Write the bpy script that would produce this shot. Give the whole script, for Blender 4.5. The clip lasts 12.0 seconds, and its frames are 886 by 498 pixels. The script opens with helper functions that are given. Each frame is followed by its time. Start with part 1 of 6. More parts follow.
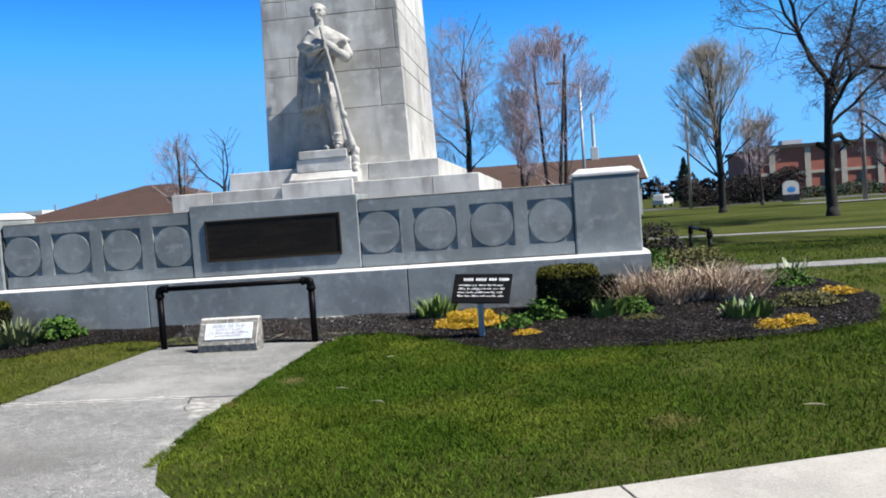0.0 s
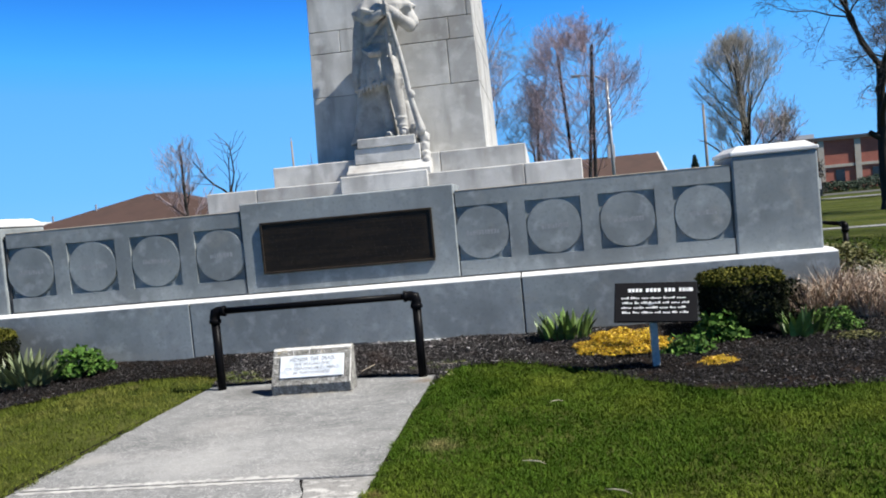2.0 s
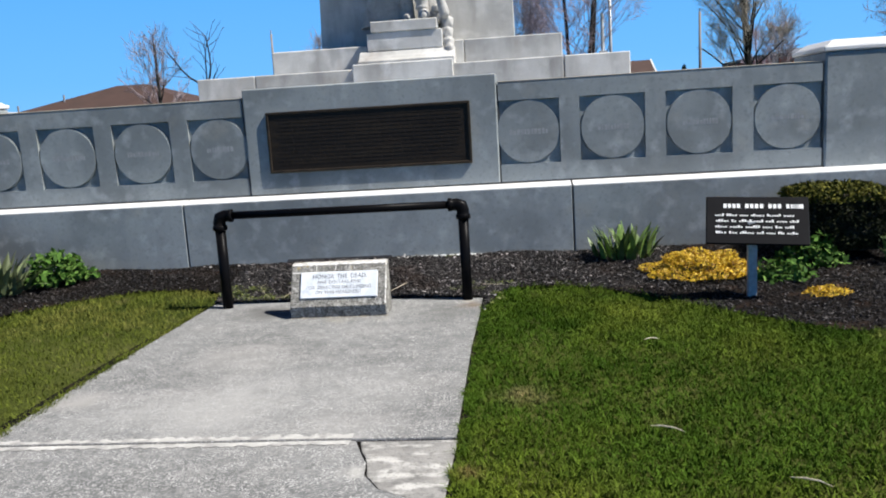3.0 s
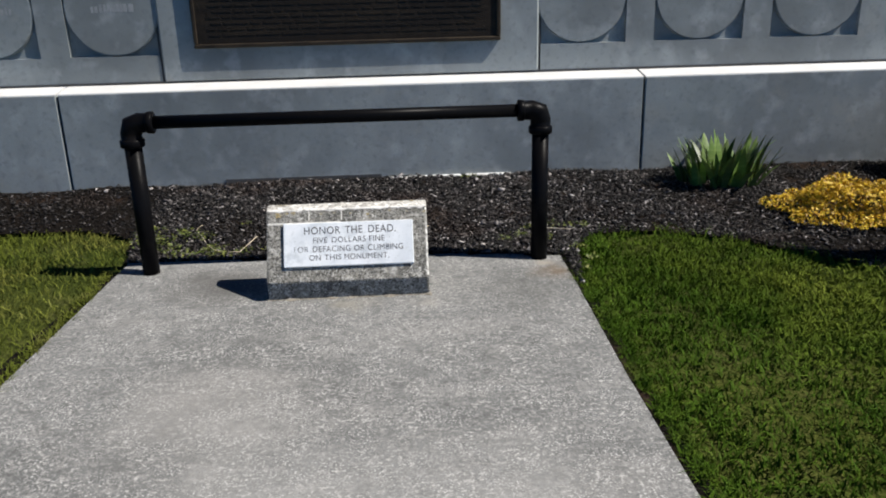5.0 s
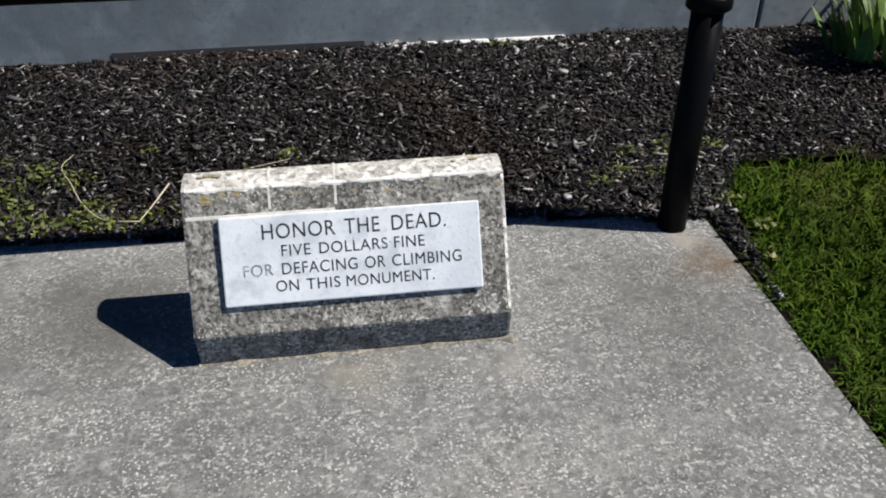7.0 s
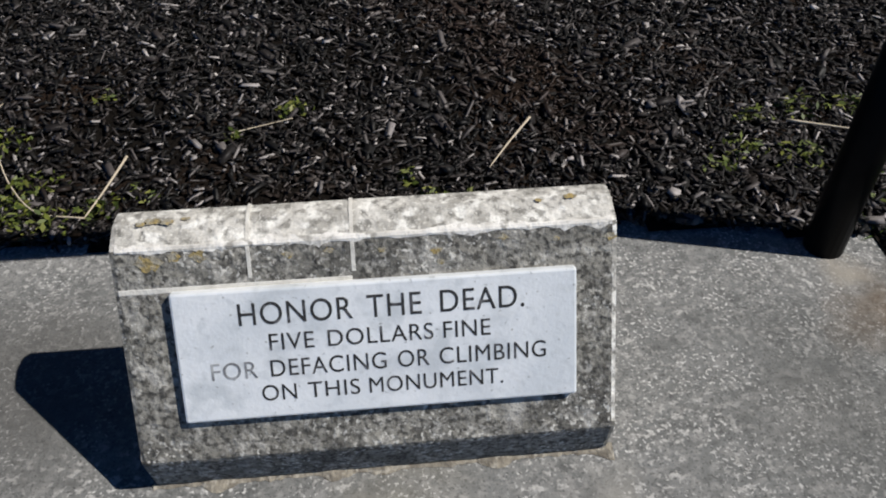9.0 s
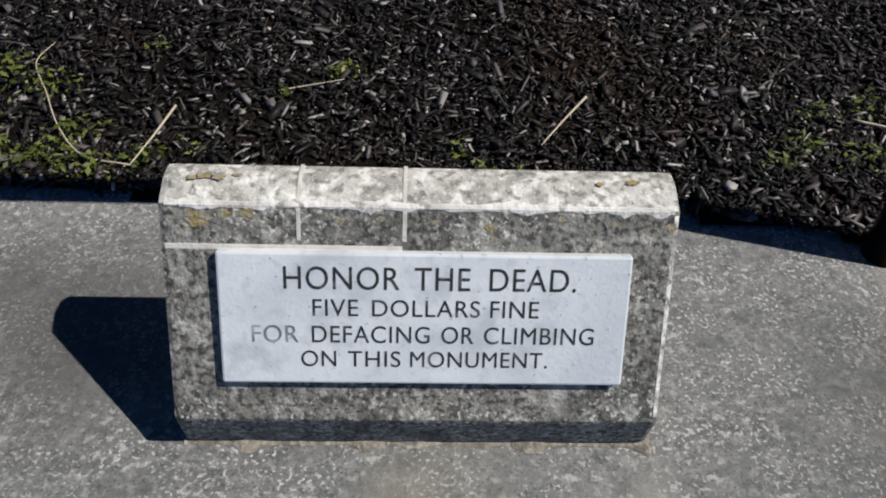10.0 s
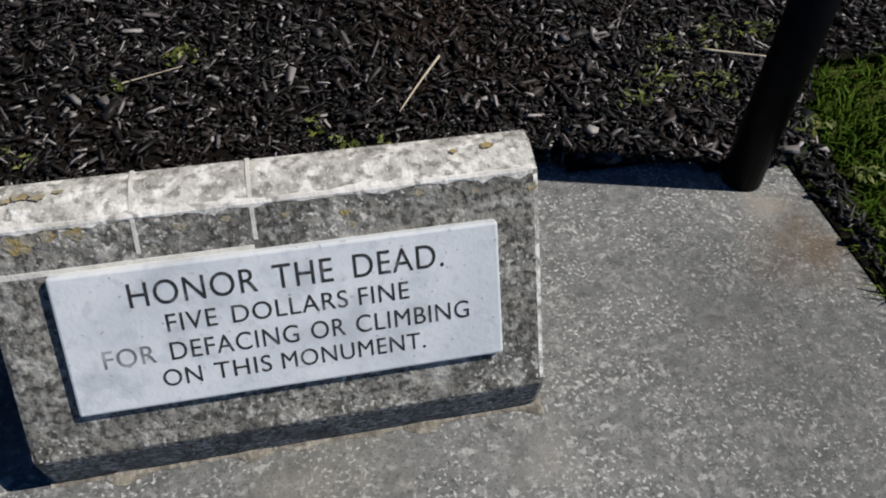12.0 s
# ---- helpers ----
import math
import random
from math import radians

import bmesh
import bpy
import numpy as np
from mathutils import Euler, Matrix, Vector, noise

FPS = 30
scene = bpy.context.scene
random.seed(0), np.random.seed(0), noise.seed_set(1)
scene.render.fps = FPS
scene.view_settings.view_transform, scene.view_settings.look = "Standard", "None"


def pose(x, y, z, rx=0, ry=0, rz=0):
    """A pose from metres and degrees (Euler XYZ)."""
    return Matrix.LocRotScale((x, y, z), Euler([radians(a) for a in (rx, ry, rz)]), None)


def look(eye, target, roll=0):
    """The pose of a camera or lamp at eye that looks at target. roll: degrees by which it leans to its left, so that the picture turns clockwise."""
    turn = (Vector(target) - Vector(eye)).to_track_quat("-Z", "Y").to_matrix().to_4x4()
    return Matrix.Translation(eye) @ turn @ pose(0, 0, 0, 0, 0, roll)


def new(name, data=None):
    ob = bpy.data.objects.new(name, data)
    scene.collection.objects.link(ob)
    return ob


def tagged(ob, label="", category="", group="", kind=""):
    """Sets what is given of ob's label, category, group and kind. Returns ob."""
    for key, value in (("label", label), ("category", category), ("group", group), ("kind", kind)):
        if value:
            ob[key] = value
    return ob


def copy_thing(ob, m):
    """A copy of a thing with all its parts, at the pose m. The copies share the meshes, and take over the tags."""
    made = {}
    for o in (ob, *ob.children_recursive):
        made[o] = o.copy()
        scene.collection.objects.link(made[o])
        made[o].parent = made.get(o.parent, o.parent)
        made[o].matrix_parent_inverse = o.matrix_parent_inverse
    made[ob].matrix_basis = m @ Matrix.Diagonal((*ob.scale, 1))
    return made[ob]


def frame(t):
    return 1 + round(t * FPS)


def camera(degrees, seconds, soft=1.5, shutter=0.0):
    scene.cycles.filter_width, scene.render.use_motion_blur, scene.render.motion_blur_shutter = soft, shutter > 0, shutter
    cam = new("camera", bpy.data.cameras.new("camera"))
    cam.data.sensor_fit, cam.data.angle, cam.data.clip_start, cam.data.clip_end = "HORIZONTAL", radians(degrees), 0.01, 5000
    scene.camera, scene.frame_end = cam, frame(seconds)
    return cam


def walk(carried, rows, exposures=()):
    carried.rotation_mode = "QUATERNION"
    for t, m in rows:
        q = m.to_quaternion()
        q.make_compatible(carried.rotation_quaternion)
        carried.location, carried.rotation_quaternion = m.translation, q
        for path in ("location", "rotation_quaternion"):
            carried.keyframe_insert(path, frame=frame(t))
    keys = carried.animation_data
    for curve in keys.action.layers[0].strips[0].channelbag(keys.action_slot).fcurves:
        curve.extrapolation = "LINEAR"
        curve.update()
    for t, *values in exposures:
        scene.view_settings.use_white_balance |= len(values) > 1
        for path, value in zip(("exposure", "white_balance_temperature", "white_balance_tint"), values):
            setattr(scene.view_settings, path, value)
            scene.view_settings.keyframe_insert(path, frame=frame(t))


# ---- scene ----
cam = camera(57.9, 12.0, soft=1.92)
PATH = [
    (0, (-0.305, 0.708, 1.598), (-0.568, 2.688, 1.497), -4.1),
    (0.5, (-0.758, 1.269, 1.596), (-0.902, 3.263, 1.541), -6.3),
    (1, (-1.195, 1.859, 1.571), (-1.417, 3.845, 1.492), -6.1),
    (1.5, (-1.673, 2.434, 1.561), (-1.878, 4.419, 1.438), -5.1),
    (2, (-2.088, 2.971, 1.574), (-2.339, 4.953, 1.485), -5.3),
    (2.5, (-2.522, 3.56, 1.55), (-2.83, 5.529, 1.388), -2.3),
    (3, (-2.885, 4.164, 1.516), (-3.088, 6.127, 1.189), -3.5),
    (3.2, (-3.017, 4.431, 1.522), (-3.231, 6.389, 1.179), -5.1),
    (5, (-4.068, 6.607, 1.434), (-3.986, 8.502, 0.798), -1.5),
    (5.5, (-4.149, 7.222, 1.392), (-4.01, 9.084, 0.675), -2.9),
    (6, (-4.24, 7.78, 1.348), (-3.977, 9.628, 0.629), -1.6),
    (6.5, (-4.326, 8.255, 1.322), (-4.111, 10.029, 0.423), -1.0),
    (8.3, (-4.357, 9.314, 1.226), (-4.145, 10.873, -0.009), 0.1),
    (8.5, (-4.328, 9.38, 1.216), (-4.098, 10.939, -0.015), 1.5),
    (9, (-4.338, 9.45, 1.211), (-4.202, 10.906, -0.153), -0.1),
    (9.5, (-4.379, 9.475, 1.205), (-4.332, 10.925, -0.171), 3.2),
    (10, (-4.377, 9.482, 1.191), (-4.306, 10.892, -0.225), 2.9),
    (10.5, (-4.38, 9.479, 1.192), (-4.3, 10.894, -0.22), 3.4),
    (11, (-4.384, 9.485, 1.189), (-4.318, 10.898, -0.225), 3.2),
    (11.5, (-4.373, 9.501, 1.186), (-4.298, 10.897, -0.244), 1.6),
    (12, (-4.319, 9.537, 1.171), (-3.997, 10.851, -0.302), 2.7),
]
EXPOSURES = [(0.0, 0.94, 6500, 10), (2.5, 0.88, 6500, 10), (3.2, 0.82, 6550, 10), (5.0, 0.48, 6650, 10), (5.5, 0.42, 6650, 10), (6.0, 0.32, 6600, 10), (6.5, 0.42, 6600, 10), (8.5, 0.08, 6550, 10), (10.0, -0.04, 6500, 10), (12.0, -0.16, 6500, 10)]
walk(cam, [(t, look(eye, target, roll)) for t, eye, target, roll in PATH], EXPOSURES)

# ---- world and sun ----
SUN = Vector((0.75, -0.195, 1.0)).normalized()
sky_world = bpy.data.worlds.new("sky")
scene.world = sky_world
sky_world.use_nodes = True
wn = sky_world.node_tree
sky = wn.nodes.new("ShaderNodeTexSky")
sky.sky_type = "NISHITA"
sky.sun_disc = False
sky.sun_elevation = math.asin(SUN.z)
sky.sun_rotation = math.atan2(SUN.x, SUN.y)
sky.air_density, sky.dust_density, sky.ozone_density = 0.9, 0.0, 2.5
deep = wn.nodes.new("ShaderNodeHueSaturation")
deep.inputs["Saturation"].default_value = 1.35
wn.links.new(sky.outputs[0], deep.inputs["Color"])
tint = wn.nodes.new("ShaderNodeMix")
tint.data_type, tint.blend_type = "RGBA", "MULTIPLY"
tint.inputs[0].default_value = 1.0
tint.inputs[7].default_value = (0.98, 1.60, 2.22, 1)
wn.links.new(deep.outputs[0], tint.inputs[6])
clear = wn.nodes.new("ShaderNodeMix")
clear.data_type, clear.blend_type = "RGBA", "DARKEN"
clear.inputs[0].default_value = 1.0
clear.inputs[7].default_value = (1.30, 4.50, 9.8, 1)
wn.links.new(tint.outputs[2], clear.inputs[6])
# paler towards the horizon, deep blue and darker towards the zenith
height = wn.nodes.new("ShaderNodeSeparateXYZ")
wn.links.new(wn.nodes.new("ShaderNodeTexCoord").outputs["Generated"], height.inputs[0])
fall = wn.nodes.new("ShaderNodeValToRGB")
for at, shade in ((0.06, (1.2, 1.08, 1.0)), (0.24, (0.62, 0.84, 0.95)), (0.40, (0.20, 0.27, 0.33))):
    fall.color_ramp.elements.new(at).color = (*shade, 1)
fall.color_ramp.elements[0].color = (1.6, 1.2, 1.0, 1)
fall.color_ramp.elements[-1].color = (0.05, 0.065, 0.085, 1)
wn.links.new(height.outputs[2], fall.inputs[0])
deepen = wn.nodes.new("ShaderNodeMix")
deepen.data_type, deepen.blend_type = "RGBA", "MULTIPLY"
deepen.inputs[0].default_value = 1.0
wn.links.new(clear.outputs[2], deepen.inputs[6])
wn.links.new(fall.outputs[0], deepen.inputs[7])
wn.links.new(deepen.outputs[2], wn.nodes["Background"].inputs[0])
wn.nodes["Background"].inputs[1].default_value = 0.062
sun_data = bpy.data.lights.new("sun", "SUN")
sun_data.energy, sun_data.angle, sun_data.color = 5.0, radians(0.53), (1.0, 0.965, 0.91)
sun = new("sun", sun_data)
sun.matrix_world = look(SUN * 60, (0, 0, 0))


# ---- materials ----
def mat(name, base, rough=0.8, layers=(), bump=(), metal=0.0, island=0.0, piece=0.0, spec=0.5, tone_spots=()):
    """layers: (colour, scale, low, high, amount[, stretch[, (scale, low, high) of the patches it keeps to]]); bump: (scale, height in metres); island, piece: spread of brightness."""
    m = bpy.data.materials.new(name)
    m.use_nodes = True
    n, k = m.node_tree.nodes, m.node_tree.links
    b = n["Principled BSDF"]
    b.inputs["Roughness"].default_value, b.inputs["Metallic"].default_value = rough, metal
    b.inputs["Specular IOR Level"].default_value = spec
    co = n.new("ShaderNodeTexCoord").outputs["Object"]
    rgb = n.new("ShaderNodeRGB")
    rgb.outputs[0].default_value = (*base, 1)
    out = rgb.outputs[0]

    def noise_at(scale, stretch=(1, 1, 1), detail=6):
        mp = n.new("ShaderNodeMapping")
        mp.inputs["Scale"].default_value = stretch
        k.new(co, mp.inputs[0])
        t = n.new("ShaderNodeTexNoise")
        t.inputs["Scale"].default_value, t.inputs["Detail"].default_value = scale, detail
        k.new(mp.outputs[0], t.inputs["Vector"])
        return t.outputs[0]

    for lay in layers:
        colour, scale, low, high, amount = lay[:5]
        r = n.new("ShaderNodeMapRange")
        r.inputs["From Min"].default_value, r.inputs["From Max"].default_value = low, high
        r.inputs["To Max"].default_value = amount
        k.new(noise_at(scale, lay[5] if len(lay) > 5 else (1, 1, 1)), r.inputs[0])
        amount_out = r.outputs[0]
        if len(lay) > 6:
            keep, both = n.new("ShaderNodeMapRange"), n.new("ShaderNodeMath")
            keep.inputs["From Min"].default_value, keep.inputs["From Max"].default_value = lay[6][1:]
            k.new(noise_at(lay[6][0]), keep.inputs[0])
            both.operation = "MULTIPLY"
            k.new(amount_out, both.inputs[0])
            k.new(keep.outputs[0], both.inputs[1])
            amount_out = both.outputs[0]
        x = n.new("ShaderNodeMix")
        x.data_type = "RGBA"
        k.new(amount_out, x.inputs[0])
        k.new(out, x.inputs[6])
        x.inputs[7].default_value = (*colour, 1)
        out = x.outputs[2]
    for colour, at, radius, amount in tone_spots:
        d = n.new("ShaderNodeVectorMath")
        d.operation = "DISTANCE"
        d.inputs[1].default_value = at
        k.new(co, d.inputs[0])
        w = n.new("ShaderNodeMath")
        w.operation = "MULTIPLY_ADD"
        w.inputs[1].default_value = 1.6 * radius
        k.new(noise_at(3.0 / radius * 0.5), w.inputs[0])
        k.new(d.outputs["Value"], w.inputs[2])
        r = n.new("ShaderNodeMapRange")
        r.interpolation_type = "SMOOTHSTEP"
        r.inputs["From Min"].default_value, r.inputs["From Max"].default_value = radius * 1.75, radius * 0.75
        r.inputs["To Max"].default_value = amount
        k.new(w.outputs[0], r.inputs[0])
        x = n.new("ShaderNodeMix")
        x.data_type = "RGBA"
        k.new(r.outputs[0], x.inputs[0])
        k.new(out, x.inputs[6])
        x.inputs[7].default_value = (*colour, 1)
        out = x.outputs[2]
    for spread, node, sock in ((island, "ShaderNodeNewGeometry", "Random Per Island"), (piece, "ShaderNodeObjectInfo", "Random")):
        if spread:
            r = n.new("ShaderNodeMapRange")
            r.inputs["To Min"].default_value, r.inputs["To Max"].default_value = 1 - spread, 1 + spread
            k.new(n.new(node).outputs[sock], r.inputs[0])
            h = n.new("ShaderNodeHueSaturation")
            k.new(r.outputs[0], h.inputs["Value"])
            k.new(out, h.inputs["Color"])
            out = h.outputs[0]
    k.new(out, b.inputs["Base Color"])
    last = None
    for scale, height in bump:
        bp = n.new("ShaderNodeBump")
        bp.inputs["Distance"].default_value = height
        k.new(noise_at(scale), bp.inputs["Height"])
        if last:
            k.new(last, bp.inputs["Normal"])
        last = bp.outputs[0]
    if last:
        k.new(last, b.inputs["Normal"])
    return m


def ramp_island(m, colours, patch=None):
    """Colours picked at random for each loose piece of a mesh; patch: (colour, scale, low, high, amount)."""
    n, k = m.node_tree.nodes, m.node_tree.links
    r = n.new("ShaderNodeValToRGB")
    r.color_ramp.interpolation = "LINEAR"
    while len(r.color_ramp.elements) < len(colours):
        r.color_ramp.elements.new(0.5)
    for e, (p, c) in zip(r.color_ramp.elements, colours):
        e.position, e.color = p, (*c, 1)
    k.new(n.new("ShaderNodeNewGeometry").outputs["Random Per Island"], r.inputs[0])
    out = r.outputs[0]
    if patch:
        t = n.new("ShaderNodeTexNoise")
        t.inputs["Scale"].default_value = patch[1]
        k.new(n.new("ShaderNodeTexCoord").outputs["Object"], t.inputs["Vector"])
        q = n.new("ShaderNodeMapRange")
        q.inputs["From Min"].default_value, q.inputs["From Max"].default_value, q.inputs["To Max"].default_value = patch[2:5]
        k.new(t.outputs[0], q.inputs[0])
        x = n.new("ShaderNodeMix")
        x.data_type = "RGBA"
        k.new(q.outputs[0], x.inputs[0])
        k.new(out, x.inputs[6])
        x.inputs[7].default_value = (*patch[0], 1)
        out = x.outputs[2]
    k.new(out, n["Principled BSDF"].inputs["Base Color"])
    return m


granite = mat("granite", (0.2656, 0.2902, 0.2884), 0.75, [((0.1859, 0.2065, 0.2081), 1.1, 0.42, 0.62, 0.85), ((0.1241, 0.1356, 0.1364), 1.7, 0.53, 0.68, 0.65, (0.6, 1, 0.9)), ((0.1513, 0.1647, 0.1695), 4.0, 0.5, 0.75, 0.55, (1, 1, 0.22)),
              ((0.3731, 0.3992, 0.3991), 5.0, 0.53, 0.70, 0.65), ((0.3243, 0.3098, 0.2607), 3.1, 0.60, 0.74, 0.35), ((0.1353, 0.1483, 0.1547), 28, 0.54, 0.70, 0.4), ((0.1458, 0.1603, 0.1695), 160, 0.52, 0.72, 0.45)], [(180, 0.0012), (12, 0.002)], piece=0.08)
# pale footing granite; on ledge and caps its paleness stands in for sunlight
granite_pale = mat("granite_pale_and_sunlit", (0.608, 0.608, 0.597), 0.75, [((0.472, 0.472, 0.466), 3.0, 0.45, 0.7, 0.6), ((0.405, 0.405, 0.405), 120, 0.54, 0.7, 0.4)], [(150, 0.001)])
granite_warm = mat("granite_weathered", (0.5211, 0.5126, 0.4828), 0.8, [((0.3326, 0.3241, 0.3019), 0.8, 0.44, 0.62, 0.8), ((0.2107, 0.1996, 0.1834), 2.6, 0.5, 0.68, 0.7, (1, 1, 0.2)),
                   ((0.6209, 0.6124, 0.5825), 4.0, 0.52, 0.7, 0.6), ((0.3326, 0.2661, 0.1996), 1.6, 0.58, 0.72, 0.4, (1, 1, 0.35)), ((0.1774, 0.1774, 0.1774), 120, 0.52, 0.72, 0.35)], [(150, 0.0012), (10, 0.003)], piece=0.14)
coping_buff = mat("buff_stained_granite", (0.26, 0.235, 0.185), 0.85, [((0.17, 0.155, 0.125), 4, 0.42, 0.62, 0.8), ((0.34, 0.31, 0.25), 14, 0.52, 0.68, 0.6)], [(120, 0.0012)])
statue_stone = mat("statue_granite", (0.3745, 0.366, 0.3433), 0.8, [((0.1977, 0.1903, 0.1769), 3.0, 0.45, 0.7, 0.7), ((0.1144, 0.109, 0.104), 7, 0.5, 0.75, 0.6), ((0.1457, 0.1408, 0.1352), 60, 0.52, 0.7, 0.4)], [(90, 0.002)])
joint_dark = mat("joint_shadow_gap", (0.06, 0.06, 0.06), 0.9)
bronze = mat("bronze", (0.022, 0.017, 0.013), 0.5, [((0.05, 0.036, 0.022), 5, 0.45, 0.8, 0.6, (0.3, 1, 3)), ((0.012, 0.010, 0.008), 16, 0.5, 0.8, 0.7)], [(60, 0.002)], metal=0.1, spec=0.12)
bronze_worn = mat("bronze_worn_edge", (0.040, 0.030, 0.020), 0.5, [((0.015, 0.012, 0.010), 9, 0.45, 0.7, 0.8)], metal=0.3, spec=0.2)
pipe_black = mat("black_gloss_paint", (0.004, 0.004, 0.0045), 0.36, [((0.012, 0.010, 0.009), 14, 0.56, 0.75, 0.6)], [(26, 0.0006), (140, 0.0003)], spec=0.04)
concrete = mat("concrete", (0.168, 0.171, 0.168), 0.92, [((0.105, 0.108, 0.106), 0.9, 0.44, 0.62, 0.8), ((0.245, 0.240, 0.230), 1.3, 0.55, 0.70, 0.75, (0.6, 1.6, 1)), ((0.230, 0.228, 0.220), 6, 0.52, 0.70, 0.6), ((0.098, 0.100, 0.098), 15, 0.50, 0.66, 0.6),
               ((0.30, 0.295, 0.285), 26, 0.54, 0.68, 0.55), ((0.31, 0.305, 0.295), 55, 0.50, 0.66, 0.5), ((0.085, 0.087, 0.086), 42, 0.52, 0.66, 0.5), ((0.40, 0.395, 0.38), 60, 0.55, 0.63, 0.9, (1, 1, 1), (7, 0.40, 0.58)), ((0.52, 0.515, 0.50), 130, 0.565, 0.63, 0.95, (1, 1, 1), (10, 0.40, 0.57)), ((0.055, 0.055, 0.055), 70, 0.60, 0.65, 0.6, (1, 1, 1), (5, 0.45, 0.6)), ((0.05, 0.05, 0.05), 170, 0.56, 0.64, 0.6)],
               [(60, 0.002), (220, 0.0014)], spec=0.2,
               # paler patch mid-slab, darker patches beside the marker, rust and pale spots
               tone_spots=(((0.36, 0.355, 0.34), (-4.45, 8.25, 0), 1.2, 0.5), ((0.2592, 0.2525, 0.2407), (-4.9, 9.2, 0), 0.5, 0.5), ((0.1254, 0.0836, 0.04598), (-3.33, 10.45, 0), 0.17, 0.7), ((0.301, 0.2759, 0.2341), (-3.36, 10.585, 0), 0.08, 0.8), ((0.2842, 0.2759, 0.2592), (-5.5, 8.4, 0), 0.25, 0.7),
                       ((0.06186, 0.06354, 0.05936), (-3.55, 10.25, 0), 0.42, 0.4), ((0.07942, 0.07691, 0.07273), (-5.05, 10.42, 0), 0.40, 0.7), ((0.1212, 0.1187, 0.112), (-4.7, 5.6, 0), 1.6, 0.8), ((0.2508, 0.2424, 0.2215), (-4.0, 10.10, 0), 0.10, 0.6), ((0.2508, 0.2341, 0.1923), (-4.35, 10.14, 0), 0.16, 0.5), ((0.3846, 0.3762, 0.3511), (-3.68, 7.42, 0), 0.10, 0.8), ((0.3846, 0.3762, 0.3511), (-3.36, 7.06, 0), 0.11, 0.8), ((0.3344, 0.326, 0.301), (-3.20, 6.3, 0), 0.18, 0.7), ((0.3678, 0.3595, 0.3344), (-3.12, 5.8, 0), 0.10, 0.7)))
concrete_walk = mat("pale_sidewalk_concrete", (0.344, 0.3311, 0.301), 0.9, [((0.258, 0.2494, 0.2279), 1.1, 0.45, 0.65, 0.7), ((0.4042, 0.3913, 0.3612), 5, 0.52, 0.70, 0.6), ((0.2064, 0.1995, 0.1806), 40, 0.55, 0.68, 0.5), ((0.4644, 0.4515, 0.4214), 110, 0.56, 0.64, 0.6)], [(60, 0.002), (220, 0.0012)], spec=0.2)
concrete_worn = mat("concrete_worn_edge", (0.38, 0.372, 0.35), 0.9, [((0.20, 0.195, 0.185), 9, 0.46, 0.62, 0.8), ((0.52, 0.51, 0.48), 14, 0.52, 0.66, 0.7)], [(60, 0.004)])
concrete_pale = mat("concrete_pale_patch", (0.25, 0.243, 0.228), 0.9, [((0.17, 0.165, 0.155), 5, 0.42, 0.58, 0.8), ((0.48, 0.47, 0.44), 8, 0.49, 0.62, 0.8, (0.7, 1.4, 1)), ((0.12, 0.117, 0.11), 11, 0.56, 0.64, 0.7), ((0.10, 0.10, 0.09), 70, 0.55, 0.68, 0.6)], [(60, 0.004)])
soil = mat("dark_soil", (0.007, 0.0055, 0.0045), 0.95, [((0.032, 0.020, 0.014), 2.6, 0.53, 0.68, 0.9), ((0.004, 0.0035, 0.003), 40, 0.45, 0.65, 0.7)], [(45, 0.02), (12, 0.02)], spec=0.08)
# the dark streaks along x put tree shadows into the lawn's colour
lawn = mat("lawn", (0.058, 0.070, 0.014), 0.95, [((0.092, 0.096, 0.030), 0.35, 0.45, 0.65, 0.8), ((0.022, 0.036, 0.006), 0.22, 0.47, 0.60, 0.8, (0.35, 1.6, 1)), ((0.115, 0.105, 0.042), 6, 0.55, 0.75, 0.5), ((0.012, 0.022, 0.003), 55, 0.45, 0.7, 0.7)], [(50, 0.03)], spec=0.04)
blade_green = mat("grass_blade", (0.045, 0.085, 0.007), 0.7, [((0.112, 0.138, 0.016), 0.55, 0.46, 0.62, 0.85), ((0.022, 0.051, 0.002), 1.3, 0.48, 0.64, 0.8), ((0.14, 0.135, 0.04), 3.3, 0.6, 0.75, 0.45), ((0.090, 0.130, 0.014), 9, 0.54, 0.68, 0.55), ((0.018, 0.042, 0.002), 13, 0.52, 0.66, 0.6)], island=0.34, spec=0.06,
                  tone_spots=(((0.24, 0.20, 0.09), (-2.93, 8.35, 0), 0.22, 0.85), ((0.15, 0.10, 0.045), (-3.16, 7.38, 0), 0.10, 0.8), ((0.20, 0.165, 0.06), (0.48, 6.4, 0), 0.30, 0.7)))
blade_olive = mat("olive_grass_blade", (0.082, 0.100, 0.014), 0.75, [((0.135, 0.135, 0.03), 0.9, 0.48, 0.66, 0.8), ((0.045, 0.066, 0.006), 1.6, 0.5, 0.66, 0.7), ((0.19, 0.165, 0.07), 4.0, 0.58, 0.72, 0.5)], island=0.4, spec=0.08)
chip_mat = ramp_island(mat("mulch_chip", (0.022, 0.018, 0.015), 0.55, spec=0.3), [(0.0, (0.003, 0.003, 0.003)), (0.50, (0.010, 0.009, 0.0085)), (0.76, (0.034, 0.028, 0.027)), (0.91, (0.115, 0.104, 0.102)), (1.0, (0.40, 0.37, 0.36))], ((0.040, 0.023, 0.016), 2.1, 0.56, 0.68, 0.6))
